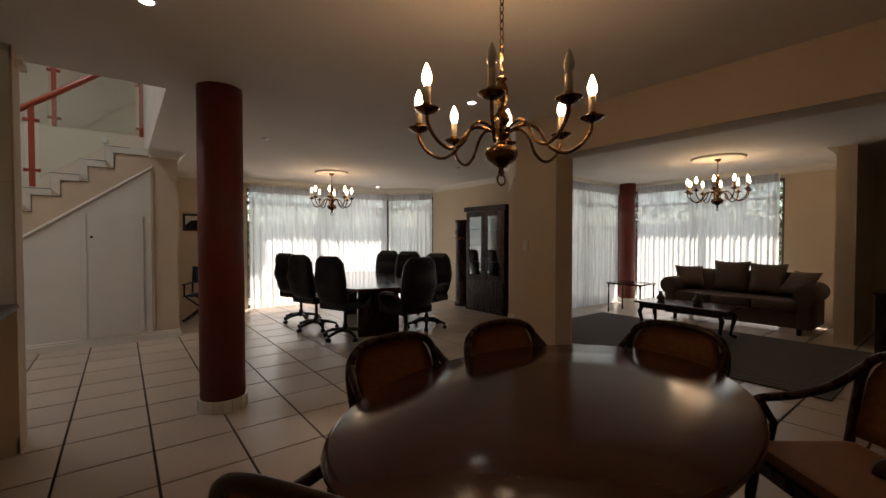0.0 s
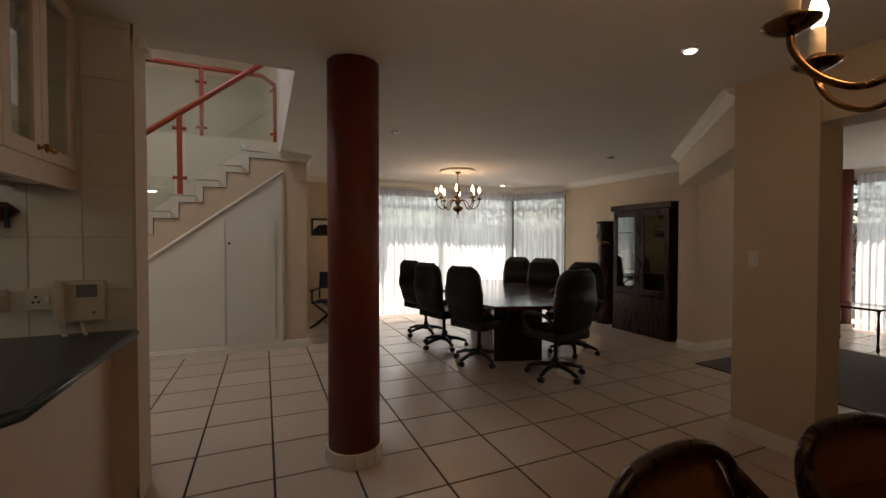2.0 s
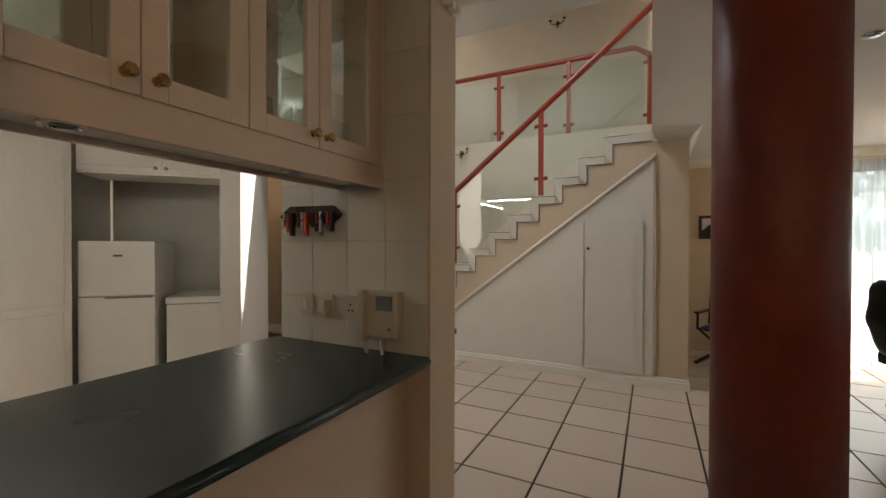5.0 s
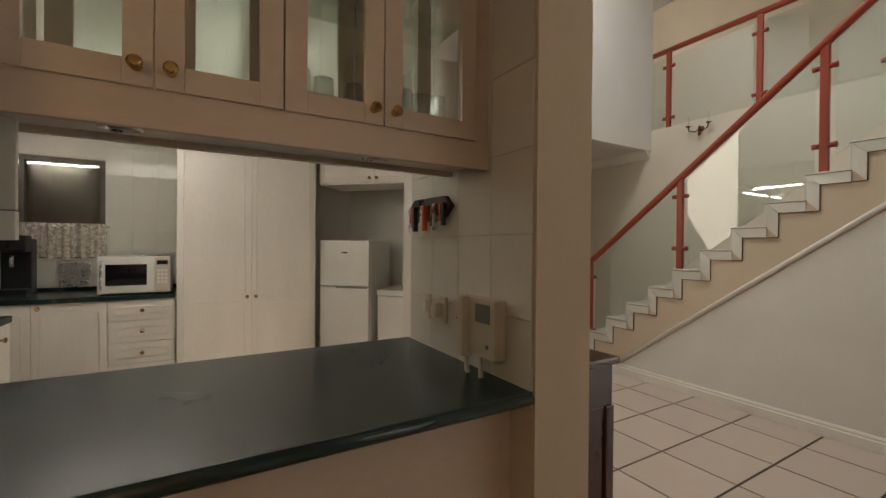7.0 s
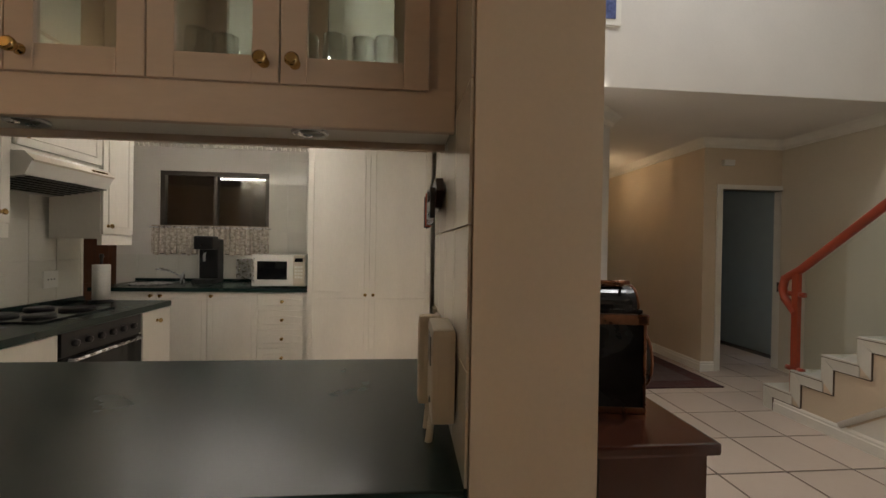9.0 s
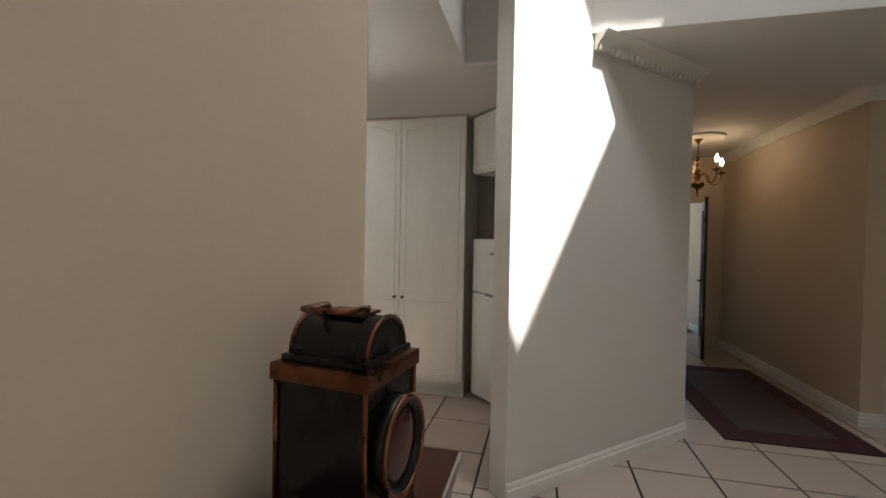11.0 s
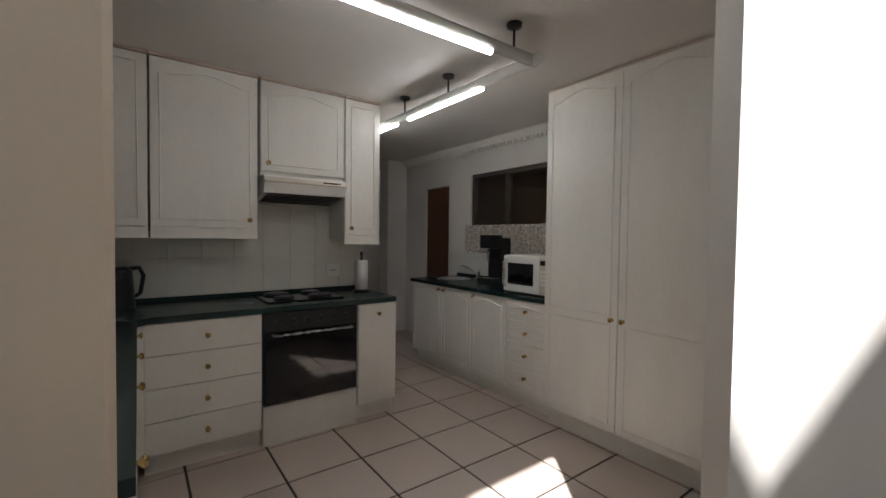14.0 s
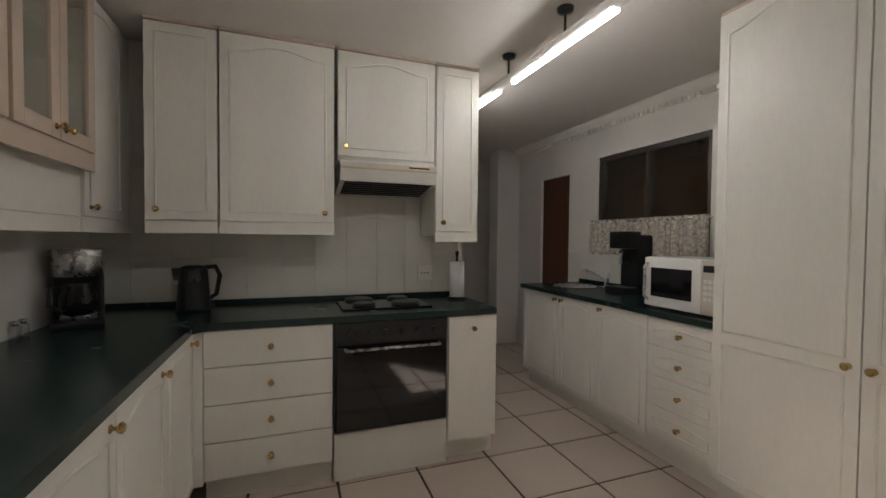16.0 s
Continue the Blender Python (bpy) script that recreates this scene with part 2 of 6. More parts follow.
def turned(profile, seg=20, at=(0, 0, 0), bm=None):
    """A lathe shape from (radius, height) pairs."""
    bm = bm or bmesh.new()
    rings = []
    for r, z in profile:
        rings.append([bm.verts.new((at[0] + max(r, 1e-4) * math.cos(2 * math.pi * k / seg), at[1] + max(r, 1e-4) * math.sin(2 * math.pi * k / seg), at[2] + z)) for k in range(seg)])
    for a, b in zip(rings, rings[1:]):
        for k in range(seg):
            f = bm.faces.new((a[k], a[(k + 1) % seg], b[(k + 1) % seg], b[k]))
            f.smooth = True
    bm.faces.new(rings[0][::-1])
    bm.faces.new(rings[-1])
    return bm


def swept(points, radius, seg=8, bm=None, flat=1.0, closed=False):
    """A rod along points; radius is a number or one for each point."""
    bm = bm or bmesh.new()
    pts = [Vector(p) for p in points]
    n = len(pts)
    rs = radius if isinstance(radius, (list, tuple)) else [radius] * n
    rings, side = [], None
    for i, p in enumerate(pts):
        d = (pts[(i + 1) % n if closed else min(i + 1, n - 1)] - pts[(i - 1) % n if closed else max(i - 1, 0)]).normalized()
        if side is None:
            side = d.cross(Vector((0, 0, 1)))
            if side.length < 0.1:
                side = d.cross(Vector((1, 0, 0)))
        side = (side - d * side.dot(d)).normalized()
        up = side.cross(d).normalized()
        rings.append([bm.verts.new(p + (side * math.cos(2 * math.pi * k / seg) + up * flat * math.sin(2 * math.pi * k / seg)) * rs[i]) for k in range(seg)])
    pairs = list(zip(rings, rings[1:])) + ([(rings[-1], rings[0])] if closed else [])
    for a, b in pairs:
        for k in range(seg):
            f = bm.faces.new((a[k], a[(k + 1) % seg], b[(k + 1) % seg], b[k]))
            f.smooth = True
    if not closed:
        bm.faces.new(rings[0][::-1])
        bm.faces.new(rings[-1])
    return bm


def eased(points, n=4):
    """The same points with a smooth curve laid through them."""
    p = [Vector(q) for q in points]
    out = []
    for i in range(len(p) - 1):
        a, b, c, e = p[max(i - 1, 0)], p[i], p[i + 1], p[min(i + 2, len(p) - 1)]
        for k in range(n):
            u = k / n
            out.append(0.5 * (2 * b + (c - a) * u + (2 * a - 5 * b + 4 * c - e) * u * u + (3 * b - a - 3 * c + e) * u ** 3))
    return out + [p[-1]]


def prism(poly, d, bm=None):
    """A flat outline pushed along d."""
    bm = bm or bmesh.new()
    a = [bm.verts.new(p) for p in poly]
    b = [bm.verts.new(Vector(p) + Vector(d)) for p in poly]
    bm.faces.new(a[::-1])
    bm.faces.new(b)
    for i in range(len(a)):
        j = (i + 1) % len(a)
        bm.faces.new((a[i], a[j], b[j], b[i]))
    return bm


def finish(bm, name, material):
    bmesh.ops.recalc_face_normals(bm, faces=bm.faces)
    me = bpy.data.meshes.new(name)
    bm.to_mesh(me)
    bm.free()
    me.materials.append(material)
    return me


def thing(name, label, category, at=(0, 0, 0), rz=0.0, group="", kind=""):
    ob = new(name)
    ob.empty_display_size = 0.1
    ob.matrix_world = pose(*at, 0, 0, rz)
    return tagged(ob, label, category, group, kind)


def part(name, bm, material, parent, label=""):
    ob = new(name, finish(bm, name, material))
    ob.parent = parent
    return tagged(ob, label)


def structure(name, bm, material, label, category="wall"):
    return tagged(new(name, finish(bm, name, material)), label, category, "", "structure")


def wall_between(a, b, thick, z0, z1, side=1):
    """A wall whose seen face runs from a to b; its body lies to that side."""
    a, b = Vector((*a, 0)), Vector((*b, 0))
    d = (b - a).normalized()
    n = Vector((-d.y, d.x, 0)) * thick * side
    return prism([(a.x, a.y, z0), (b.x, b.y, z0), (b.x + n.x, b.y + n.y, z0), (a.x + n.x, a.y + n.y, z0)], (0, 0, z1 - z0))


def run_profile(path, outline, name, material, label, closed=False):
    """A moulding: an outline of (out, up) pairs swept along a plan line with mitred corners; out is to the right of the way."""
    bm = bmesh.new()
    pts = [Vector(p) for p in path]
    rings = []
    for i, p in enumerate(pts):
        d0 = (p - pts[i - 1]).normalized() if i else (pts[1] - p).normalized()
        d1 = (pts[i + 1] - p).normalized() if i + 1 < len(pts) else d0
        n0, n1 = Vector((d0.y, -d0.x, 0)), Vector((d1.y, -d1.x, 0))
        n = (n0 + n1).normalized()
        k = 1 / max(n.dot(n0), 0.3)
        rings.append([bm.verts.new(p + n * (o * k) + Vector((0, 0, u))) for o, u in outline])
    for a, b in zip(rings, rings[1:]):
        for j in range(len(outline)):
            bm.faces.new((a[j], a[(j + 1) % len(outline)], b[(j + 1) % len(outline)], b[j]))
    bm.faces.new(rings[0])
    bm.faces.new(rings[-1][::-1])
    return structure(name, bm, material, label, "trim")


SKIRT = [(0.002, 0), (0.020, 0), (0.020, 0.075), (0.014, 0.083), (0.014, 0.10), (0.006, 0.115), (0.002, 0.115)]
CORNICE = [(0.002, 0), (0.002, -0.10), (0.020, -0.10), (0.028, -0.07), (0.075, -0.03), (0.085, -0.015), (0.105, -0.002), (0.105, 0)]
C = 2.65
CH = 2.78
ROOF = 5.6

# ---- floor, ceilings ----
structure("floor", box(-9.0, 9.5, -4.0, 9.3, -0.20, -0.006), GROUT, "dark grout bed under pale ceramic floor tiles", "floor")
ceil_bm = prism([(-9.0, -4, C), (-3.05, -4, C), (-3.05, 4.86, C), (-3.84, 5.69, C), (-9.0, 5.69, C)], (0, 0, 0.10))
prism([(-3.05, 4.865, CH), (-3.05, 9.3, CH), (-9.0, 9.3, CH), (-9.0, 5.695, CH), (-3.84, 5.695, CH)], (0, 0, 0.10), ceil_bm)
for b in ((-3.05, 0.31, -4, 4.12), (0.31, 9.5, -4, 9.3), (-3.05, 0.31, 8.27, 9.3)):
    add_box(ceil_bm, *b, C, C + 0.22)
structure("ceiling", ceil_bm, CEILING, "smooth off-white plaster ceiling with warm lamp tints", "ceiling")
roof_bm = bmesh.new()
SKY = (-2.13, -1.12, 5.40, 6.49)
for b in ((-6, SKY[0], 3.9, 12), (SKY[1], 3, 3.9, 12), (SKY[0], SKY[1], 3.9, SKY[2]), (SKY[0], SKY[1], SKY[3], 12)):
    add_box(roof_bm, *b, ROOF, ROOF + 0.05)
structure("ceiling_upper", roof_bm, WHITEWALL, "white boarded ceiling over the stairwell with a skylight", "ceiling")

# ---- stairwell void ----
structure("wall_void_west", box(-3.17, -3.05, 4.12, 8.27, CH + 0.10, ROOF), WHITEWALL, "white painted upper wall of the stairwell")
structure("wall_void_west_edge", box(-3.053, -3.045, 4.12, 8.27, CH + 0.002, CH + 0.20), WHITEWALL, "white painted slab edge of the stairwell", "trim")
structure("wall_void_kitchen_edge", box(-3.053, -3.045, 4.12, 4.87, C + 0.002, CH + 0.002), WHITEWALL, "white painted slab edge over the kitchen door", "trim")
structure("wall_void_south", box(-3.05, 0.31, 4.0, 4.12, C + 0.22, ROOF), WHITEWALL, "white painted upper wall of the stairwell")
structure("wall_void_east", box(0.31, 0.43, 4.12, 9.6, C + 0.22, ROOF), WHITEWALL, "white painted upper wall of the stairwell")
structure("wall_upper_back", box(-6, 3, 9.75, 9.87, 3.0, ROOF), CREAM, "cream upper landing wall")
structure("wall_upper_west", box(-4.9, -4.8, 8.27, 9.75, 3.0, ROOF), WHITEWALL, "white landing end wall")
structure("floor_landing", box(-6, 0.31, 8.27, 9.75, 2.88, 3.05), WHITEWALL, "painted upper landing slab", "floor")
structure("wall_stair_back", box(-4.42, 0.62, 8.25, 8.37, 0, 3.05), STAIRWALL, "off-white stairwell wall behind the steps")

# ---- walls ----
structure("wall_stub", prism([(-1.43, 3.81, 0), (-0.54, 3.81, 0), (-0.54, 4.06, 0), (-1.43, 4.135, 0)], (0, 0, C)), CREAM, "cream painted wall end beside the serving hatch")
DA, DB = Vector((-2.63, 4.47)), Vector((-3.816, 5.742))
structure("wall_diagonal", wall_between(DA, DB, 0.15, 0, CH, 1), WHITEWALL, "cream diagonal wall beside the kitchen doorway, sunlit")
structure("wall_diagonal_top", wall_between(DA, DA + (DB - DA) * 0.352, 0.15, CH, ROOF, 1), WHITEWALL, "white diagonal wall rising into the stairwell")
structure("wall_corridor_south", box(-8.6, -3.83, 5.59, 5.742, 0, CH), CREAM, "cream entrance passage wall")
structure("wall_corridor_north", box(-8.6, -4.42, 7.24, 7.39, 0, CH), CREAM, "cream entrance passage wall")
dw = bmesh.new()
for b in ((-4.56, -4.42, 7.39, 7.46, 0, CH), (-4.56, -4.42, 8.30, 8.37, 0, CH), (-4.56, -4.42, 7.46, 8.30, 2.19, CH)):
    add_box(dw, *b)
structure("wall_study_door", dw, CREAM, "cream wall around a white framed doorway")
study = bmesh.new()
for b in ((-7.0, -4.57, 8.80, 8.9, 0, CH), (-7.1, -7.0, 7.39, 8.9, 0, CH)):
    add_box(study, *b)
structure("wall_study", study, BLUEROOM, "blue-grey wall of the unlit room behind")
fw = bmesh.new()
for b in ((-7.3, -7.15, 5.742, 5.95, 0, CH), (-7.3, -7.15, 7.0, 7.24, 0, CH), (-7.3, -7.15, 5.95, 7.0, 2.12, CH)):
    add_box(fw, *b)
structure("wall_front", fw, CREAM, "cream entrance wall around the open front door")
# dining side
structure("wall_stair_side", box(0.52, 0.65, 7.20, 9.0, 0, C), CREAM, "cream wall beside the stair cupboard")
wn_bm = bmesh.new()
for b in ((0.52, 2.0, 9.0, 9.2, 0, C), (2.0, 5.25, 9.0, 9.2, 2.45, C)):
    add_box(wn_bm, *b)
structure("wall_dining_north", wn_bm, CREAM, "cream dining wall over wide glazed doors")
structure("wall_bay", wall_between((6.02, 8.1), (5.25, 9.0), 0.2, 2.45, C, -1), CREAM, "cream wall over the bay window")
structure("wall_dining_east", box(6.0, 6.2, 5.0, 8.1, 0, C), CREAM, "cream dining wall behind the display cabinet")
structure("wall_pier_cabinet", box(5.35, 6.2, 4.72, 5.0, 0, C), CREAM, "cream wall end between dining and living rooms")
structure("wall_pier_beam", box(3.40, 3.68, 2.55, 3.08, 0, C), CREAM, "cream square pier under the ceiling beam")
structure("beam_living", box(3.42, 3.70, -4.0, 2.55, 2.24, C), CREAM, "cream downstand ceiling beam", "beam")
structure("beam_opening", wall_between((3.45, 3.08), (5.35, 5.0), 0.28, 2.22, C, -1), CREAM, "cream diagonal beam over an opening", "beam")
lw = bmesh.new()
for b in ((6.2, 9.2, 5.0, 5.2, 2.5, C), (9.2, 9.4, 2.05, 5.2, 2.5, C), (9.2, 9.4, 1.15, 2.05, 0, C), (6.2, 6.35, 5.0, 5.2, 0, 2.5)):
    add_box(lw, *b)
structure("wall_living", lw, CREAM, "cream living room walls round the glazed corner")
structure("wall_living_south", box(7.6, 9.2, 0.95, 1.15, 0, C), CREAM, "cream living room return wall")
structure("wall_south", box(-0.75, 9.4, -4.0, -3.85, 0, C), CREAM, "plain cream wall")
structure("wall_far_east", box(9.2, 9.4, -3.85, 0.95, 0, C), CREAM, "plain cream wall")
structure("wall_west_dining", box(-0.75, -0.62, -3.85, 2.50, 0, C), CREAM, "plain cream wall behind the kitchen corner")
# kitchen
kw = bmesh.new()
for b in ((-5.0, -4.88, 0.82, 2.06, 0, 1.30), (-5.0, -4.88, 0.82, 2.06, 2.28, C), (-5.0, -4.88, 2.06, 4.6, 0, C), (-5.0, -4.88, 0.36, 0.82, 0, C), (-5.0, -4.88, -0.2, 0.36, 2.18, C), (-5.0, -4.88, -1.6, -0.2, 0, C)):
    add_box(kw, *b)
structure("wall_kitchen_west", kw, WHITEWALL, "white kitchen wall with a high window")
structure("wall_kitchen_back", box(-3.22, -0.60, 1.05, 1.20, 0, C), WHITEWALL, "white kitchen wall behind the cooker")
structure("wall_kitchen_far", box(-5.0, -0.6, -1.75, -1.6, 0, C), WHITEWALL, "white scullery wall")
structure("wall_kitchen_pier", box(-4.88, -4.55, -1.0, -0.75, 0, C), WHITEWALL, "white scullery wall end")
structure("wall_alcove", wall_between((-4.72, 4.55), (-3.74, 5.48), 0.1, 0, C, 1), WTILE, "pale tiled wall behind the fridge alcove")


# ---- stairs ----
RISE, GO, SX, SY = 0.2035, 0.265, -3.33, 7.06
outline = [(SX, SY, 0)]
for k in range(13):
    outline += [(SX + GO * k, SY, RISE * (k + 1)), (SX + GO * (k + 1), SY, RISE * (k + 1))]
outline = outline[:-1] + [(0.30, SY, RISE * 13), (0.65, SY, RISE * 13), (0.65, SY, 0)]
stair = thing("staircase", "cream staircase with pale tiled steps and closed side", "stairs", kind="structure")
part("stair_body", prism(outline, (0, 1.19, 0)), CREAM, stair)
for k in range(13):
    x0, x1, z = SX + GO * k, SX + GO * (k + 1), RISE * (k + 1)
    if k == 12:
        x1 = 0.31
    part("tread", box(x0 - 0.012, x1, SY - 0.014, 8.25, z, z + 0.014, 0.003), WTILE, stair)
    part("riser", box(x0 - 0.012, x0 - 0.001, SY - 0.012, 8.25, z - RISE + 0.014, z - 0.001), WTILE, stair)
    part("string_tile", prism([(x0, SY - 0.012, z), (x1, SY - 0.012, z), (x1, SY - 0.012, z - 0.085 if k < 12 else z - 0.085), (x0 + 0.085, SY - 0.012, z - 0.085)], (0, 0.011, 0)), WTILE, stair)
    part("string_tile", prism([(x0, SY - 0.012, z - 0.003), (x0 + 0.083, SY - 0.012, z - 0.088), (x0 + 0.083, SY - 0.012, z - RISE - 0.085 if k else 0.0), (x0, SY - 0.012, z - RISE + 0.004 if k else 0.0)], (0, 0.011, 0)), WTILE, stair)
JOINT = mat("brown_tile_joint", (0.10, 0.07, 0.05), 0.9)
for k in range(13):
    x0, x1, z = SX + GO * k, SX + GO * (k + 1), RISE * (k + 1)
    jb = box(x0 + 0.083, x1 + 0.083 if k < 12 else 0.31, SY - 0.0125, SY - 0.002, z - 0.091, z - 0.085)
    add_box(jb, x0 + 0.083, x0 + 0.089, SY - 0.0125, SY - 0.002, max(z - RISE - 0.085, 0.0), z - 0.0915)
    add_box(jb, x0 - 0.012, x1, SY - 0.0152, SY - 0.012, z - 0.005, z)
    part("joint", jb, JOINT, stair)
P = SY - 0.004
part("side_panel", prism([(-2.60, P, 0.116), (0.33, P, 0.116), (0.33, P, 2.36)], (0, 0.006, 0)), PANEL, stair, "off-white painted triangular panel")
part("panel_moulding", swept([(-2.66, P - 0.004, 0.116), (0.35, P - 0.004, 2.41), (0.35, P - 0.004, 0.116)], 0.024, 6), PLASTER, stair)
cd = thing("cupboard_door", "off-white arched panel door of the under-stair cupboard, closed", "door", (-0.34, SY - 0.012, 0.116))
W, H = 0.58, 1.63


def arched(x0, x1, z0, z1, rise, y, d, n=10):
    pts = [(x0, y, z0), (x1, y, z0)]
    for i in range(n + 1):
        u = i / n
        bump = math.sin(math.pi * u) ** 2 * rise
        pts.append((x1 + (x0 - x1) * u, y, z1 - rise + bump))
    return prism(pts, (0, d, 0))


part("leaf", box(0, W, -0.014, 0.006, 0, H, 0.003), PANEL, cd)
part("raised_panel", arched(0.075, W - 0.075, 0.09, H - 0.075, 0.06, -0.022, 0.009), PANEL, cd)
part("frame", box(-0.075, -0.02, -0.008, 0.006, 0, H + 0.0, 0.003), PANEL, cd)
part("knob", turned([(0.006, 0), (0.014, 0.012), (0.016, 0.022), (0.008, 0.032)], 12), BLACKPL, cd).matrix_local = pose(0.035, -0.014, 1.32, 90, 0, 0)

rail = thing("stair_balustrade", "red lacquered handrail and posts with clear glass panels", "balustrade")
slope = RISE / GO


def tread_z(x):
    return RISE * (int((x - SX) / GO + 1e-6) + 1)


HY = SY + 0.035
hx0, hz0 = -3.14, 1.21
hand = [(hx0 + 0.05, HY, 0.92), (hx0 - 0.05, HY, 1.03), (hx0 - 0.075, HY, 1.12), (hx0 - 0.05, HY, hz0)]
for i in range(14):
    x = hx0 + 0.1 + i * 0.26
    hand.append((x, HY, hz0 + 0.09 + (x - hx0 - 0.1) * slope * 1.045))
part("handrail", swept(hand, 0.035, 10, flat=1.0), REDRAIL, rail)
for x in (-3.08, -1.97, -0.85):
    top = hz0 + 0.09 + (x - hx0 - 0.1) * slope * 1.045 - 0.01
    p = part("post", box(x - 0.028, x + 0.028, HY - 0.022, HY + 0.022, tread_z(x) - 0.0, top, 0.006), REDRAIL, rail)
    for zz in (0.22, top - tread_z(x) - 0.18):
        for sgn in (-1, 1):
            part("clamp", swept([(x + sgn * 0.028, HY, tread_z(x) + zz), (x + sgn * 0.075, HY, tread_z(x) + zz)], [0.02, 0.024], 10), REDRAIL, p)
for xa, xb in ((-3.0, -2.03), (-1.90, -0.91), (-0.78, 0.28)):
    za, zb = hz0 + 0.02 + (xa - hx0 - 0.1) * slope * 1.045, hz0 + 0.02 + (xb - hx0 - 0.1) * slope * 1.045
    lo = za - 0.88
    g = part("glass_panel", prism([(xa, HY - 0.004, lo + 0.0), (xb, HY - 0.004, lo + (xb - xa) * slope), (xb, HY - 0.004, zb), (xa, HY - 0.004, za)], (0, 0.008, 0)), GREENGLASS, rail)
    g.visible_shadow = False
land = thing("landing_balustrade", "red lacquered landing rail with clear glass panels", "balustrade")
LY = 8.31
part("handrail", swept([(-4.7, LY, 4.10), (0.10, LY, 4.10), (0.27, LY, 3.98), (0.28, LY, 3.9)], 0.035, 10), REDRAIL, land)
for x in (-3.9, -2.84, -1.79, -0.75, 0.28):
    p = part("post", box(x - 0.028, x + 0.028, LY - 0.022, LY + 0.022, 3.05, 4.08 if x < 0.2 else 3.93, 0.006), REDRAIL, land)
    for zz in (3.19, 3.88):
        for sgn in (-1, 1):
            if x < 0.2 or sgn < 0:
                part("clamp", swept([(x + sgn * 0.028, LY, zz), (x + sgn * 0.075, LY, zz)], [0.02, 0.024], 10), REDRAIL, p)
for xa, xb in ((-3.84, -2.90), (-2.78, -1.85), (-1.73, -0.81), (-0.69, 0.22)):
    g = part("glass_panel", box(xa, xb, LY - 0.004, LY + 0.004, 3.08, 4.0), GREENGLASS, land)
    g.visible_shadow = False

# ---- red columns ----
def column(at, r, label):
    c = thing("column", label, "column", at)
    part("shaft", turned([(r, 0.095), (r, C)], 48), REDCOL, c)
    n = 16
    for i in range(n):
        a = 360 / n * i
        part("base_tile", box(-(r + 0.014) * math.tan(math.pi / n) + 0.002, (r + 0.014) * math.tan(math.pi / n) - 0.002, r * 0.9, r + 0.016, 0, 0.098, 0.003), WTILE, c).matrix_local = pose(0, 0, 0, 0, 0, a)
    return c


column((0.66, 3.865, 0), 0.171, "oxblood red plastered round column on a tiled base")
column((9.0, 4.80, 0), 0.17, "red round column between the sheer curtains")

# ---- mouldings ----
run_profile([(-0.54, 3.81, 0), (-0.54, 4.06, 0), (-1.43, 4.135, 0)][::-1], SKIRT, "skirting_stub", PLASTER, "moulded cream skirting board")
run_profile([(*DB, 0), (*DA, 0)][::-1], [(o, u) for o, u in SKIRT], "skirting_diagonal", PLASTER, "moulded white skirting board")
run_profile([(-8.4, 7.24, 0), (-4.42, 7.24, 0), (-4.42, 7.40, 0)], SKIRT, "skirting_passage", PLASTER, "moulded cream skirting board")
run_profile([(SX + 0.1, SY, 0), (0.65, SY, 0), (0.65, 9.0, 0)], [(o, u) for o, u in SKIRT], "skirting_stairs", PLASTER, "moulded cream skirting board")
run_profile([(5.35, 5.0, 0), (5.35, 4.72, 0), (6.2, 4.72, 0)], SKIRT, "skirting_pier", PLASTER, "moulded cream skirting board")
run_profile([(3.68, 3.08, 0), (3.40, 3.08, 0), (3.40, 2.55, 0), (3.68, 2.55, 0)], SKIRT, "skirting_beam_pier", PLASTER, "moulded cream skirting board")
for nm, pth in (("cornice_stub", [(-0.54, 3.81, C), (-0.54, 4.06, C), (-1.2, 4.116, C)][::-1]), ("cornice_diagonal", [(-3.06, 4.935, CH), (*DB, CH), (-8.4, 5.742, CH)]), ("cornice_passage", [(-8.4, 7.24, CH), (-4.42, 7.24, CH), (-4.42, 8.25, CH), (-3.06, 8.25, CH)]),
                ("cornice_stairs", [(0.33, SY, C), (0.65, SY, C), (0.65, 9.0, C), (2.0, 9.0, C), (5.25, 9.0, C), (6.0, 8.12, C), (6.0, 5.0, C), (5.35, 5.0, C), (3.45, 3.08, C)]), ("cornice_living", [(6.2, 5.0, C), (9.2, 5.0, C), (9.2, 1.15, C), (7.6, 1.15, C)]),
                ("cornice_kitchen", [(-4.88, -1.5, C), (-4.88, 4.4, C)])):
    right = nm in ("cornice_passage", "cornice_stairs", "cornice_living", "cornice_kitchen")
    run_profile(pth if right or nm == "cornice_stub" else pth, [(o if right or nm == "cornice_stub" else o, u) for o, u in CORNICE], nm, PLASTER, "moulded plaster cornice")


def dentils(a, b, name):
    a, b = Vector(a), Vector(b)
    d = (b - a).normalized()
    n = Vector((d.y, -d.x, 0))
    bm = bmesh.new()
    k = int((b - a).length / 0.055)
    for i in range(k):
        p = a + d * (0.03 + i * 0.055) + n * 0.03
        add_box(bm, -0.014, 0.014, -0.016, 0.016, -0.018, 0.018, 0, Matrix.Translation(p + Vector((0, 0, -0.085))) @ Matrix.Rotation(math.atan2(d.y, d.x), 4, "Z"))
    structure(name, bm, PLASTER, "small dentil blocks along the cornice", "trim")


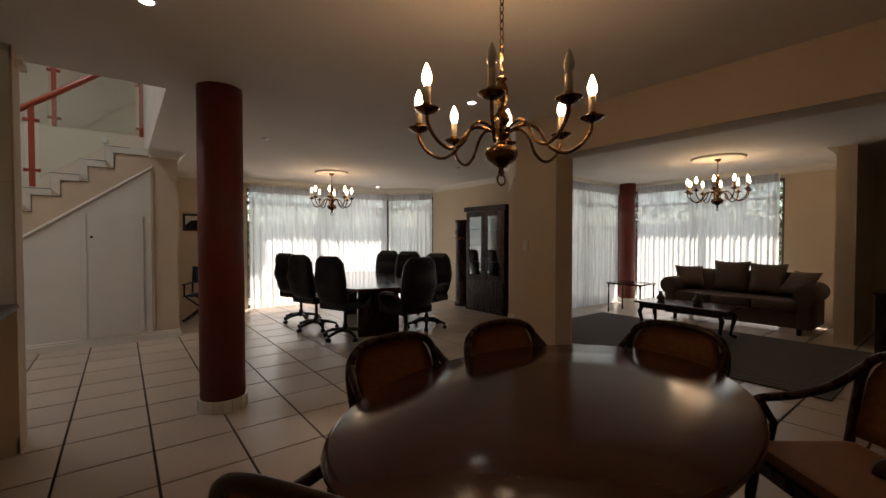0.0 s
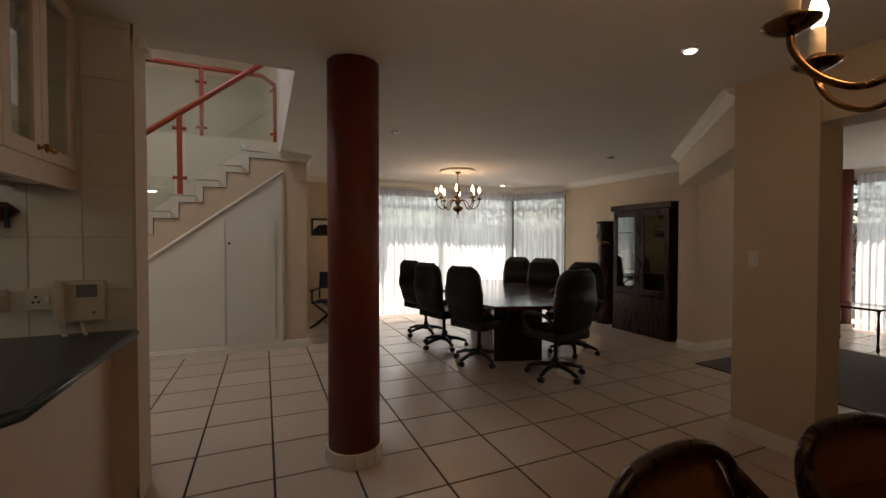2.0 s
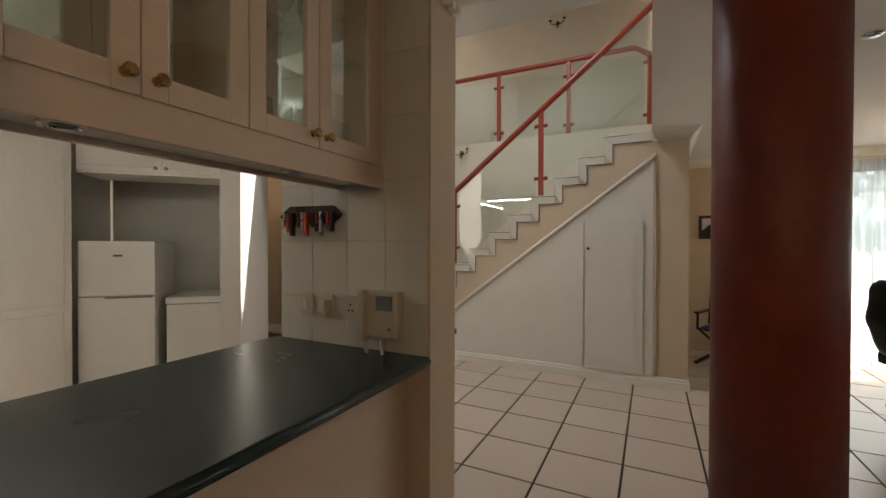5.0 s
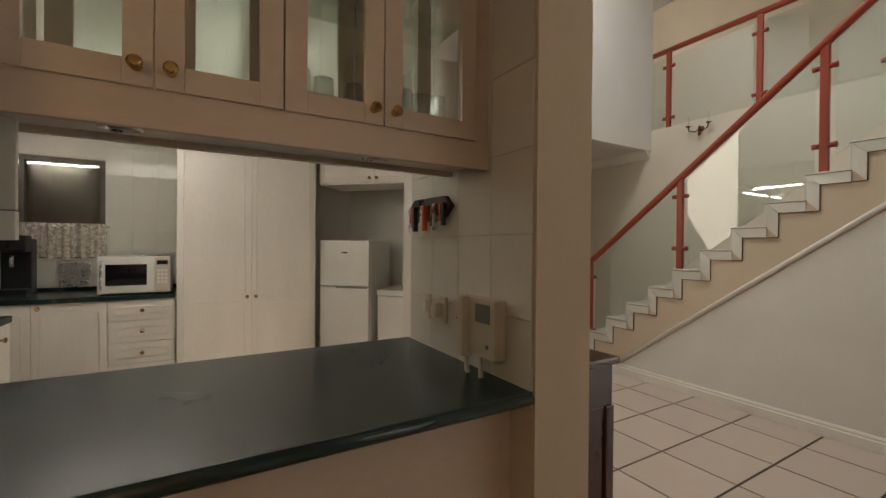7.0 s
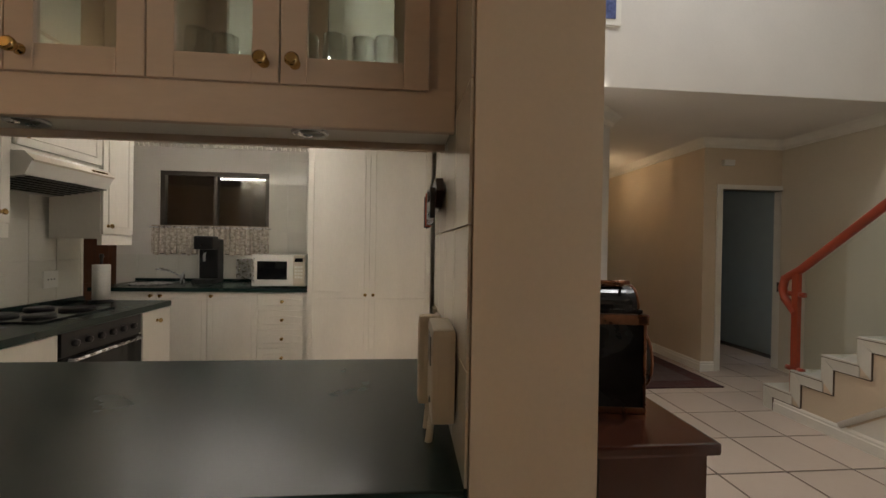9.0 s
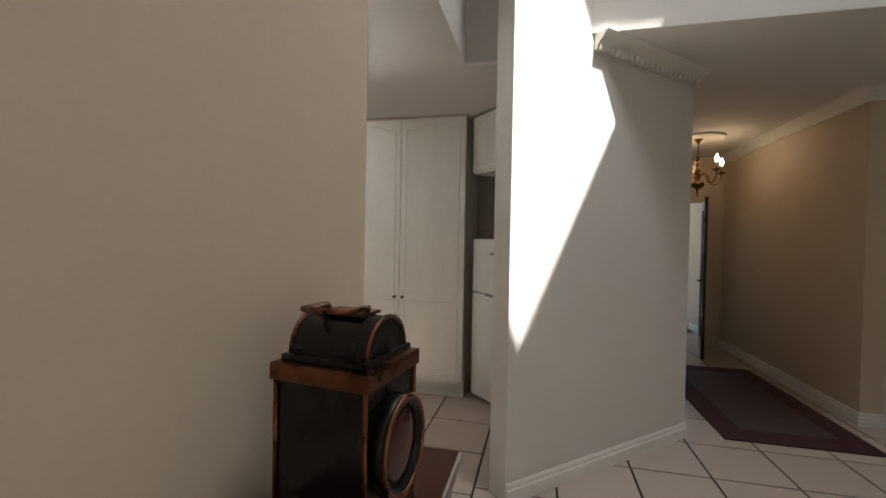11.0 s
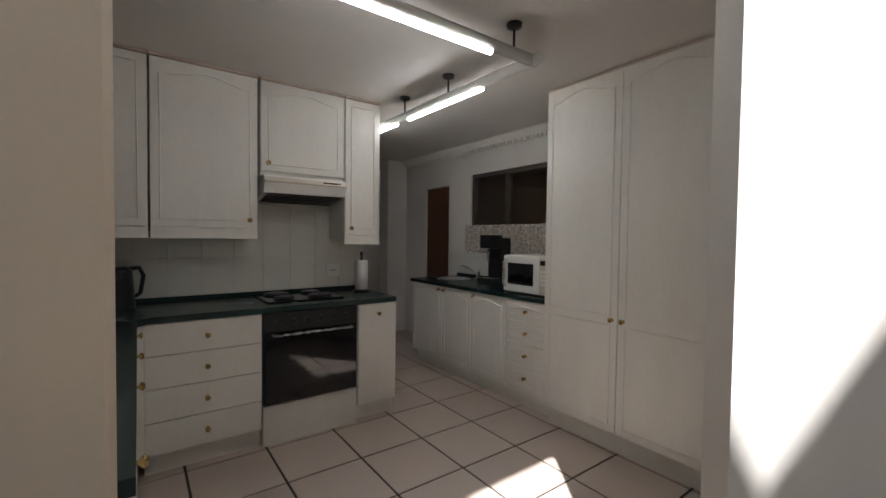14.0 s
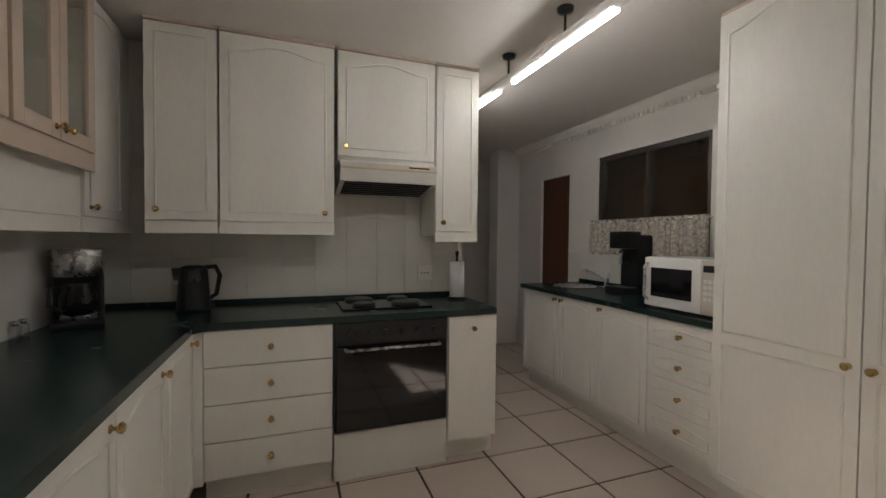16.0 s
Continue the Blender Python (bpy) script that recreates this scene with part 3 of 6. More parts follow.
dentils((0.33, SY, C), (0.65, SY, C), "dentil_stairs")
dentils((-0.54, 3.81, C), (-0.54, 4.05, C), "dentil_stub")
dentils((-3.06, 4.935, CH), (*DB, CH), "dentil_diagonal")
dentils((-4.88, -0.7, C), (-4.88, 2.6, C), "dentil_kitchen")

# ---- passage doorway and front door ----
fr = thing("door_frame", "white painted timber door frame around an open doorway", "door frame", (-4.42, 7.46, 0))
part("jamb", box(-0.14, 0.018, -0.055, 0.012, 0, 2.19, 0.004), PLASTER, fr)
part("jamb", box(-0.14, 0.018, 0.828, 0.895, 0, 2.19, 0.004), PLASTER, fr)
part("head", box(-0.14, 0.018, -0.055, 0.895, 2.19, 2.245, 0.004), PLASTER, fr)
part("strike_plate", box(-0.07, -0.05, 0.818, 0.829, 0.95, 1.07), BLACKPL, fr)
fd = thing("front_door", "dark timber front door with glazed panel, standing open", "door", (-7.14, 6.97, 0), -17)
part("stile", box(0, 0.11, -0.02, 0.02, 0.01, 2.1, 0.004), DARKWOOD, fd)
part("stile", box(0.85, 0.96, -0.02, 0.02, 0.01, 2.1, 0.004), DARKWOOD, fd)
part("rail", box(0.11, 0.85, -0.02, 0.02, 0.01, 0.25, 0.004), DARKWOOD, fd)
part("rail", box(0.11, 0.85, -0.02, 0.02, 1.95, 2.1, 0.004), DARKWOOD, fd)
part("glass_pane", box(0.11, 0.85, -0.004, 0.004, 0.25, 1.95), CLEAR, fd)
for i in range(3):
    x = 0.3 + 0.18 * i
    part("grille_scroll", swept([(x + 0.07 * math.sin(j * 0.7 + i), -0.015, 0.25 + j * 0.1) for j in range(18)], 0.011, 6), BLACKPL, fd)
part("handle", swept([(0.90, -0.02, 1.02), (0.90, -0.07, 1.02), (0.78, -0.07, 1.02)], 0.011, 8), BRASS, fd)
part("lock_plate", box(0.87, 0.93, -0.026, -0.019, 0.9, 1.14, 0.003), BRASS, fd)
mat_r = thing("passage_rug", "dark red patterned runner rug on tiles", "rug", (-4.87, 6.55, 0))
part("rug_base", box(-1.03, 1.03, -0.52, 0.52, 0, 0.011, 0.003), RUGRED, mat_r)
part("field", box(-0.83, 0.83, -0.33, 0.33, 0.011, 0.0135), RUGPAT, mat_r)

# ---- kitchen units ----
def knob(parent, x, y, z):
    k = part("knob", turned([(0.013, 0), (0.013, 0.003), (0.006, 0.008), (0.007, 0.016), (0.015, 0.022), (0.017, 0.030), (0.010, 0.037)], 14), POLISHED, parent, "round brass knob")
    k.matrix_local = pose(x, y, z, 90, 0, 0)
    return k


def door_leaf(parent, x0, x1, z0, z1, kx, kz, material, arch=0.035, name="door", split=0.0):
    """A lacquered leaf with a routed arched panel, front at y=0."""
    g = 0.0025
    d = part(name, box(x0 + g, x1 - g, -0.019, -0.001, z0 + g, z1 - g, 0.003), material, parent)
    b = 0.055 if x1 - x0 > 0.25 else 0.045
    fields = [] if arch is None else [(z0 + b, z1 - b)] if not split else [(z0 + b, split - 0.035), (split + 0.035, z1 - b)]
    for i, (a, c) in enumerate(fields):
        top = arch if i == len(fields) - 1 else 0.0
        if c - a > 0.05:
            f = part("panel_edge", swept([(x0 + b, -0.0195, a), (x1 - b, -0.0195, a)] + [(x1 - b + (x0 - x1 + 2 * b) * u / 8, -0.0195, c - top + top * math.sin(math.pi * u / 8) ** 2) for u in range(9)], 0.006, 6, closed=True), material, d)
    knob(d, kx, -0.019, kz)
    return d


def unit(name, label, at, rz, w, depth, z0, z1, material, plinth=0.0, category="cupboard"):
    u = thing(name, label, category, at, rz, "kitchen cupboards")
    part("carcass", box(0, w, 0.001, depth, z0 + plinth, z1), material, u)
    if plinth:
        part("plinth", box(0, w, 0.05, depth, z0, z0 + plinth - 0.002), material, u)
    return u


# sink run under the window, facing the room
FX = -4.17
y = 0.62
for w, kind in ((0.59, "l"), (0.485, "r"), (0.49, "r"), (0.50, "d")):
    if kind == "d":
        u = unit("drawer_unit", "cream lacquered drawer unit with four drawers and brass knobs", (FX, y, 0), 90, w, 0.70, 0, 0.945, CUPBOARD, 0.13, "drawers")
        zs = [0.94, 0.76, 0.565, 0.37, 0.175]
        for a, b in zip(zs[1:], zs):
            door_leaf(u, 0, w, a, b, w / 2, (a + b) / 2, CUPBOARD, 0.02, "drawer")
    else:
        u = unit("base_cupboard", "cream lacquered base cupboard with arched panel door and brass knob", (FX, y, 0), 90, w, 0.70, 0, 0.945, CUPBOARD, 0.13)
        door_leaf(u, 0, w, 0.135, 0.945, w - 0.045 if kind == "l" else 0.045, 0.905, CUPBOARD)
    y += w + 0.001
sinktop = thing("sink_worktop", "dark green laminate worktop along the window wall", "worktop", (0, 0, 0))
part("slab", box(-4.875, -4.13, 0.58, 2.685, 0.946, 0.985, 0.008), GREENTOP, sinktop)
part("upstand", box(-4.878, -4.855, 0.58, 2.685, 0.986, 1.02, 0.004), GREENTOP, sinktop)
sink = thing("sink", "round stainless steel sink set in the worktop", "sink", (-4.52, 0.95, 0.986))
part("bowl_rim", turned([(0.14, 0.002), (0.20, 0.002), (0.205, 0.007), (0.19, 0.010), (0.165, 0.008), (0.15, -0.0)], 28), STEEL, sink)
tap = thing("tap", "chrome mixer tap with a slender spout", "tap", (-4.70, 1.18, 0.986))
part("body", turned([(0.025, 0), (0.022, 0.05), (0.024, 0.09), (0.012, 0.10)], 14), STEEL, tap)
part("spout", swept([(0, 0, 0.06), (0.05, -0.10, 0.13), (0.09, -0.20, 0.16), (0.10, -0.23, 0.15)], 0.011, 8), STEEL, tap)
part("lever", swept([(0, 0, 0.10), (-0.01, 0.03, 0.14)], 0.007, 6), STEEL, tap)
bm_ = thing("espresso_machine", "black coffee machine with chrome spout on the worktop", "coffee machine", (-4.66, 1.46, 0.986), 90)
part("body", box(-0.10, 0.10, 0.03, 0.20, 0, 0.50, 0.02), BLACKPL, bm_)
part("head", box(-0.10, 0.10, -0.10, 0.06, 0.38, 0.53, 0.02), BLACKPL, bm_)
part("drip_tray", box(-0.11, 0.11, -0.12, 0.03, 0, 0.05, 0.01), BLACKPL, bm_)
part("spout", swept([(0, -0.06, 0.36), (0, -0.07, 0.28), (0.0, -0.06, 0.25)], 0.015, 8), STEEL, bm_)
mw = thing("microwave_oven", "white microwave oven with dark glass door on the worktop", "microwave", (-4.22, 2.375, 0.986), 90)
part("case", box(-0.27, 0.27, 0.0, 0.36, 0.012, 0.345, 0.012), WHITEGOODS, mw)
part("door_frame", box(-0.265, 0.15, -0.022, -0.001, 0.02, 0.34, 0.006), WHITEGOODS, mw)
part("window", box(-0.21, 0.09, -0.026, -0.0225, 0.085, 0.275), DARKGLASS, mw)
part("handle", swept([(-0.24, -0.022, 0.06), (-0.24, -0.05, 0.08), (-0.24, -0.05, 0.28), (-0.24, -0.022, 0.30)], 0.01, 8), STEEL, mw)
cp = part("control_panel", box(0.153, 0.265, -0.022, -0.001, 0.02, 0.34, 0.004), BONE, mw)
part("display", box(0.165, 0.25, -0.025, -0.0225, 0.27, 0.31), DARKGLASS, cp)
for r in range(4):
    for c in range(3):
        part("key", box(0.168 + c * 0.029, 0.190 + c * 0.029, -0.025, -0.0225, 0.10 + r * 0.035, 0.122 + r * 0.035), WHITEGOODS, cp)
tr = thing("steel_tray", "steel tray leaning on the tiles", "tray", (-4.80, 1.84, 1.022), 90)
part("plate", box(-0.12, 0.12, 0, 0.012, 0, 0.24, 0.005), STEEL, tr)

# pantry
u = unit("pantry_cupboard", "tall cream pantry cupboard with two panelled doors and brass knobs", (-4.085, 2.70, 0), 90, 1.25, 0.78, 0, 2.63, CUPBOARD, 0.15)
door_leaf(u, 0, 0.625, 0.155, 2.627, 0.585, 0.935, CUPBOARD, 0.06, "door", 0.93)
door_leaf(u, 0.625, 1.25, 0.155, 2.627, 0.665, 0.935, CUPBOARD, 0.06, "door", 0.93)
part("top_trim", box(-0.004, 1.254, -0.006, 0.70, 2.632, 2.648), PINKISH, u)

# fridge alcove at 45 degrees
fg = thing("fridge_freezer", "white two-door fridge freezer standing in the alcove", "fridge", (-4.155, 4.02, 0), 45)
part("cabinet", box(0.0, 0.58, 0.05, 0.60, 0.02, 1.50, 0.012), WHITEGOODS, fg)
d = part("freezer_door", box(0.0, 0.58, 0.0, 0.047, 1.01, 1.50, 0.012), WHITEGOODS, fg)
part("badge", box(0.26, 0.33, -0.003, -0.0005, 1.36, 1.375), BLACKPL, d)
d = part("fridge_door", box(0.0, 0.58, 0.0, 0.047, 0.05, 1.00, 0.012), WHITEGOODS, fg)
part("handle_slot", box(0.20, 0.56, -0.004, 0.001, 0.985, 0.998), GREYLCD, d)
cf = thing("chest_freezer", "white chest freezer beside the fridge", "freezer", (-4.155, 4.02, 0), 45)
part("cabinet", box(0.64, 1.28, 0.10, 0.66, 0.03, 0.90, 0.012), WHITEGOODS, cf)
part("lid", box(0.63, 1.29, 0.09, 0.67, 0.905, 0.97, 0.02), WHITEGOODS, cf)
part("badge", box(1.16, 1.22, 0.094, 0.0985, 0.86, 0.875), BLACKPL, cf)
u = unit("top_cupboard", "cream overhead cupboard across the fridge alcove", (-4.155, 4.02, 0), 45, 1.28, 0.5, 2.10, 2.63, CUPBOARD)
door_leaf(u, 0.0, 0.64, 2.115, 2.627, 0.60, 2.16, CUPBOARD, 0.03)
door_leaf(u, 0.64, 1.28, 2.115, 2.627, 0.68, 2.16, CUPBOARD, 0.03)

# cooker run, facing the door
RY = 1.83
def at_run(x):
    return (x, RY, 0)
u = unit("drawer_unit", "cream lacquered drawer unit with four drawers and brass knobs", at_run(-1.49), 180, 0.66, 0.58, 0, 0.945, CUPBOARD, 0.13, "drawers")
zs = [0.942, 0.745, 0.543, 0.34, 0.138]
for a, b in zip(zs[1:], zs):
    door_leaf(u, 0, 0.66, a, b, 0.33, (a + b) / 2, CUPBOARD, None, "drawer")
ov = thing("oven", "built-in black glass oven under the hob", "oven", at_run(-2.16), 180)
part("casing", box(0.0, 0.70, 0.002, 0.55, 0.29, 0.945), BLACKPL, ov)
part("plinth_panel", box(0.0, 0.70, 0.002, 0.55, 0.0, 0.282), CUPBOARD, ov)
part("oven_door", box(0.012, 0.688, -0.022, 0.0, 0.298, 0.80, 0.004), DARKGLASS, ov)
part("handle", swept([(0.06, -0.022, 0.785), (0.06, -0.055, 0.785), (0.64, -0.055, 0.785), (0.64, -0.022, 0.785)], 0.009, 8), STEEL, ov)
cpn = part("control_panel", box(0.012, 0.688, -0.018, 0.0, 0.81, 0.94, 0.003), BLACKPL, ov)
for i in range(6):
    part("dial", turned([(0.022, 0), (0.020, 0.018), (0.012, 0.022)], 14), BLACKPL, cpn).matrix_local = pose(0.10 + i * 0.10, -0.018, 0.872, 90, 0, 0)
u = unit("base_cupboard", "narrow cream base cupboard beside the oven", at_run(-2.865), 180, 0.34, 0.58, 0, 0.945, CUPBOARD, 0.13)
door_leaf(u, 0, 0.34, 0.135, 0.942, 0.17, 0.86, CUPBOARD, None)
for i, (ya, yb) in enumerate(((1.87, 2.36), (2.36, 2.85), (2.85, 3.50), (3.50, 3.79))):
    u = unit("base_cupboard", "cream base cupboard under the bar worktop", (-1.43, yb, 0), -90, yb - ya, 0.62, 0, 0.945, CUPBOARD, 0.13)
    door_leaf(u, 0, yb - ya, 0.135, 0.945, yb - ya - 0.045, 0.895, CUPBOARD, 0.03)
bar = thing("bar_worktop", "dark green laminate worktop of the serving bar", "worktop")
part("slab", prism([(-0.55, 3.808, 0.946), (-0.55, 2.64, 0.946), (-0.63, 2.54, 0.946), (-0.755, 2.51, 0.946), (-0.755, 1.205, 0.946), (-3.20, 1.205, 0.946), (-3.20, 1.86, 0.946), (-1.52, 1.86, 0.946), (-1.46, 1.92, 0.946), (-1.46, 3.808, 0.946)], (0, 0, 0.04)), GREENTOP, bar)
part("edge", swept([(-0.55, 3.80, 0.966), (-0.55, 2.64, 0.966), (-0.63, 2.54, 0.966)], 0.021, 10), GREENTOP, bar)
part("upstand", box(-3.2, -0.76, 1.205, 1.23, 0.987, 1.02, 0.004), GREENTOP, bar)
structure("wall_bar_front", box(-0.78, -0.66, 2.50, 3.808, 0, 0.945), PINKISH, "pinkish cream panel under the bar top")
hob = thing("hob", "black electric hob with solid plates set in the worktop", "hob", (-2.51, 1.46, 0.986))
part("plate", box(-0.29, 0.29, -0.23, 0.25, 0, 0.012, 0.004), DARKGLASS, hob)
for dx, dy, r in ((-0.14, -0.11, 0.075), (0.14, -0.11, 0.095), (-0.14, 0.12, 0.095), (0.14, 0.12, 0.075)):
    part("ring", turned([(r, 0.012), (r, 0.026), (r * 0.8, 0.030), (r * 0.3, 0.028)], 24, (dx, dy, 0)), BLACKPL, hob)
fl = thing("corner_filler", "cream filler post between kitchen base units", "filler")
part("post", box(-1.489, -1.432, 1.62, 1.868, 0.13, 0.945, 0.002), CUPBOARD, fl)
# wall cupboards, cooker side
UY = 1.565
for xa, xb, z0, kx, arch in ((-1.16, -1.52, 1.50, 0.06, 0.0), (-1.53, -2.18, 1.50, 0.59, 0.05), (-2.20, -2.85, 1.93, 0.05, 0.045), (-2.86, -3.18, 1.46, 0.05, 0.0)):
    w = xa - xb
    u = unit("wall_cupboard", "cream wall cupboard with a panelled door and brass knob", (xa, UY, 0), 180, w, 0.33, z0, 2.63, CUPBOARD)
    door_leaf(u, 0, w, z0 + 0.03, 2.627, kx, z0 + 0.09, CUPBOARD, arch)
    part("pelmet", box(0, w, -0.012, 0.02, z0 - 0.045, z0 + 0.028, 0.004), CUPBOARD, u) if z0 < 1.8 else None
    part("top_trim", box(0, w, -0.022, 0.05, 2.632, 2.648), PINKISH, u)
u = unit("wall_cupboard", "cream corner wall cupboard with panelled door and brass knob", (-0.98, 1.87, 0), -90, 0.67, 0.22, 1.50, 2.63, CUPBOARD)
door_leaf(u, 0.02, 0.50, 1.53, 2.627, 0.08, 1.58, CUPBOARD, 0.03)
part("pelmet", box(0, 0.67, -0.012, 0.02, 1.455, 1.527, 0.004), CUPBOARD, u)
bx = thing("boxing_panel", "cream painted boxing under the glazed cabinet", "panel")
part("panel", box(-0.985, -0.968, 1.872, 2.50, 1.53, 1.783), CUPBOARD, bx)
part("pelmet", box(-0.992, -0.966, 1.872, 2.50, 1.455, 1.527, 0.004), CUPBOARD, bx)
hood = thing("cooker_hood", "white cooker hood with a dark slatted grille", "cooker hood", (-2.21, UY, 0), 180)
part("canopy", prism([(0.0, 0.30, 1.93), (0.0, -0.06, 1.93), (0.0, -0.10, 1.88), (0.0, -0.06, 1.80), (0.0, 0.30, 1.74)], (0.63, 0, 0)), WHITEGOODS, hood)
part("front_trim", prism([(0.002, -0.062, 1.925), (0.002, -0.108, 1.882), (0.002, -0.102, 1.872), (0.002, -0.05, 1.92)], (0.626, 0, 0)), BONE, hood)
part("switch_strip", box(0.44, 0.58, -0.095, -0.088, 1.892, 1.905), BRASS, hood)
for i in range(7):
    yy = -0.055 + i * 0.045
    zz = 1.797 - (yy + 0.06) * 0.167
    part("grille_slat", box(0.03, 0.60, yy - 0.018, yy + 0.018, zz - 0.007, zz - 0.001), BLACKPL, hood)

# glazed wall cabinet over the serving hatch
gc = thing("glazed_wall_cabinet", "limed oak glazed cabinet hanging over the serving hatch", "cabinet", (-0.066, 0, 0.022))
gb = bmesh.new()
for b in ((-0.975, -0.725, 1.875, 3.80, 1.765, 1.80), (-0.975, -0.725, 1.875, 3.80, 2.60, 2.625), (-0.975, -0.725, 3.735, 3.80, 1.80, 2.60), (-0.975, -0.725, 1.875, 1.90, 1.80, 2.60), (-0.97, -0.73, 3.08, 3.10, 1.80, 2.60), (-0.97, -0.73, 2.50, 2.52, 1.80, 2.60)):
    add_box(gb, *b)
part("carcass", gb, PINKISH, gc)
part("pelmet", box(-0.74, -0.715, 2.50, 3.80, 1.705, 1.81, 0.005), PINKISH, gc)
part("back_pelmet", box(-0.985, -0.965, 1.875, 3.80, 1.715, 1.80, 0.005), PINKISH, gc)
part("soffit", box(-0.963, -0.742, 1.88, 3.80, 1.735, 1.762), PLASTER, gc)
for zz in (2.21,):
    s = part("glass_shelf", box(-0.96, -0.74, 1.91, 3.69, zz, zz + 0.006), CLEAR, gc)
    s.visible_shadow = False
ys = (2.50, 2.795, 3.09, 3.385, 3.735)


def glazed_door(x, ya, yb, side, kside):
    t = 0.019
    o = bmesh.new()
    b = 0.062
    xa, xb = (x, x + t) if side > 0 else (x - t, x)
    for q in ((ya + 0.002, ya + b, 1.80, 2.60), (yb - b, yb - 0.002, 1.80, 2.60), (ya + b, yb - b, 1.80, 1.80 + b), (ya + b, yb - b, 2.60 - b, 2.60)):
        add_box(o, xa, xb, *q, 0.003)
    dd = part("door", o, PINKISH, gc)
    g = part("pane", box(x + side * 0.006, x + side * 0.010, ya + b, yb - b, 1.80 + b, 2.60 - b), CLEAR, dd)
    g.visible_shadow = False
    k = knob(dd, 0, 0, 0)
    k.matrix_local = pose(x + side * t, (yb - 0.035) if kside else (ya + 0.035), 1.845, 90, 0, 90 if side > 0 else -90)


for i in range(4):
    glazed_door(-0.722, ys[i], ys[i + 1], 1, i % 2 == 0)
for i, (a, b) in enumerate(((1.90, 2.21), (2.21, 2.51), (2.53, 2.815), (2.815, 3.09), (3.09, 3.38), (3.38, 3.70))):
    glazed_door(-0.978, a, b, -1, i % 2 == 0)
for yy in (2.05, 2.71, 3.42):
    sp = thing("cabinet_spotlight", "small recessed chrome spotlight under the cabinet", "spotlight", (-0.93, yy, 1.747), group="cabinet spotlights")
    part("bezel", turned([(0.045, 0.012), (0.05, 0.004), (0.045, 0), (0.034, 0.003), (0.03, 0.010)], 24), STEEL, sp)
    part("lens", turned([(0.029, 0.006), (0.001, 0.004)], 20), GREYLCD, sp)


def tumbler(at, h=0.115, r=0.034, upside=True):
    t = thing("tumbler", "clear glass tumbler turned upside down on a shelf", "glass", at, group="glasses in the cabinet")
    pr = [(r, 0), (r * 0.98, 0.004), (r * 0.80, h), (0.002, h + 0.002)] if upside else [(r * 0.8, 0), (r, h)]
    bm = turned(pr, 18)
    o = part("glass_body", bm, TUMBLER, t)
    o.visible_shadow = False
    return t


rng = random.Random(4)
for yy in (3.16, 3.23, 3.31, 3.42, 3.49, 3.56, 3.63):
    for xx in (-0.87,):
        tumbler((xx + rng.uniform(-0.01, 0.01), yy + rng.uniform(-0.008, 0.008), 1.823), rng.choice((0.145, 0.16)), 0.037)
def goblet(at):
    t = thing("wine_glass", "clear stemmed wine glass standing on a glass shelf", "glass", at, group="glasses in the cabinet")
    o = part("glass_body", turned([(0.032, 0), (0.03, 0.004), (0.005, 0.012), (0.004, 0.085), (0.02, 0.10), (0.037, 0.135), (0.039, 0.17), (0.034, 0.20)], 18), TUMBLER, t)
    o.visible_shadow = False
for yy in (3.15, 3.24, 3.33, 3.45, 3.54, 3.63):
    for xx in (-0.90,):
        goblet((xx, yy + rng.uniform(-0.01, 0.01), 2.239))
for yy, r in ((2.66, 0.10), (2.95, 0.09)):
    b = thing("bowl", "dull pottery bowl on the cabinet shelf", "bowl", (-0.92, yy, 1.823))
    part("shell", turned([(r * 0.4, 0), (r * 0.85, 0.035), (r, 0.07), (r * 0.93, 0.07), (r * 0.5, 0.02)], 24), TERRACOTTA, b)

# things on the tiled wall end
def socket(name, label, x, w, rocker):
    s = thing(name, label, "socket", (x, 3.795, 1.175))
    part("plate", box(-w / 2, w / 2, -0.010, 0.003, -0.055, 0.055, 0.004), BONE, s)
    if rocker == "switch":
        part("rocker", box(-0.012, 0.012, -0.016, -0.010, -0.025, 0.025, 0.002), WHITEGOODS, s)
    elif rocker == "plug":
        part("plug", box(-0.022, 0.022, -0.05, -0.010, -0.03, 0.03, 0.012), BONE, s)
    else:
        for dx, dz in ((-0.022, -0.015), (0.0, -0.015), (-0.011, 0.012)):
            part("pin_hole", turned([(0.006, 0), (0.005, 0.001)], 10), BLACKPL, s).matrix_local = pose(dx, -0.0102, dz, 90, 0, 0)
        part("rocker", box(0.025, 0.042, -0.015, -0.010, -0.02, 0.02, 0.002), WHITEGOODS, s)
    return s


socket("light_switch", "cream plastic light switch on wall tiles", -1.24, 0.075, "switch")
socket("plug_socket", "cream plastic socket with a plug in it", -1.10, 0.075, "plug")
socket("wall_socket", "cream plastic double wall socket", -0.945, 0.115, "socket")
ph = thing("intercom_phone", "cream intercom handset with grey display on tiled wall", "intercom", (-0.755, 3.795, 1.16))
part("base", box(-0.085, 0.085, -0.05, 0.003, -0.105, 0.105, 0.014), BONE, ph)
part("screen", box(-0.025, 0.06, -0.053, -0.0505, 0.02, 0.085), GREYLCD, ph)
part("handset", box(-0.115, -0.075, -0.075, -0.02, -0.12, 0.11, 0.016), BONE, ph)
part("button", turned([(0.008, 0), (0.007, 0.004)], 12), GREYLCD, ph).matrix_local = pose(0.045, -0.05, -0.06, 90, 0, 0)
part("cord", swept([(-0.09, -0.045, -0.12), (-0.08, -0.05, -0.165), (-0.04, -0.06, -0.205), (0.0, -0.055, -0.20), (0.01, -0.05, -0.17), (-0.01, -0.04, -0.11)], 0.009, 8), BONE, ph)
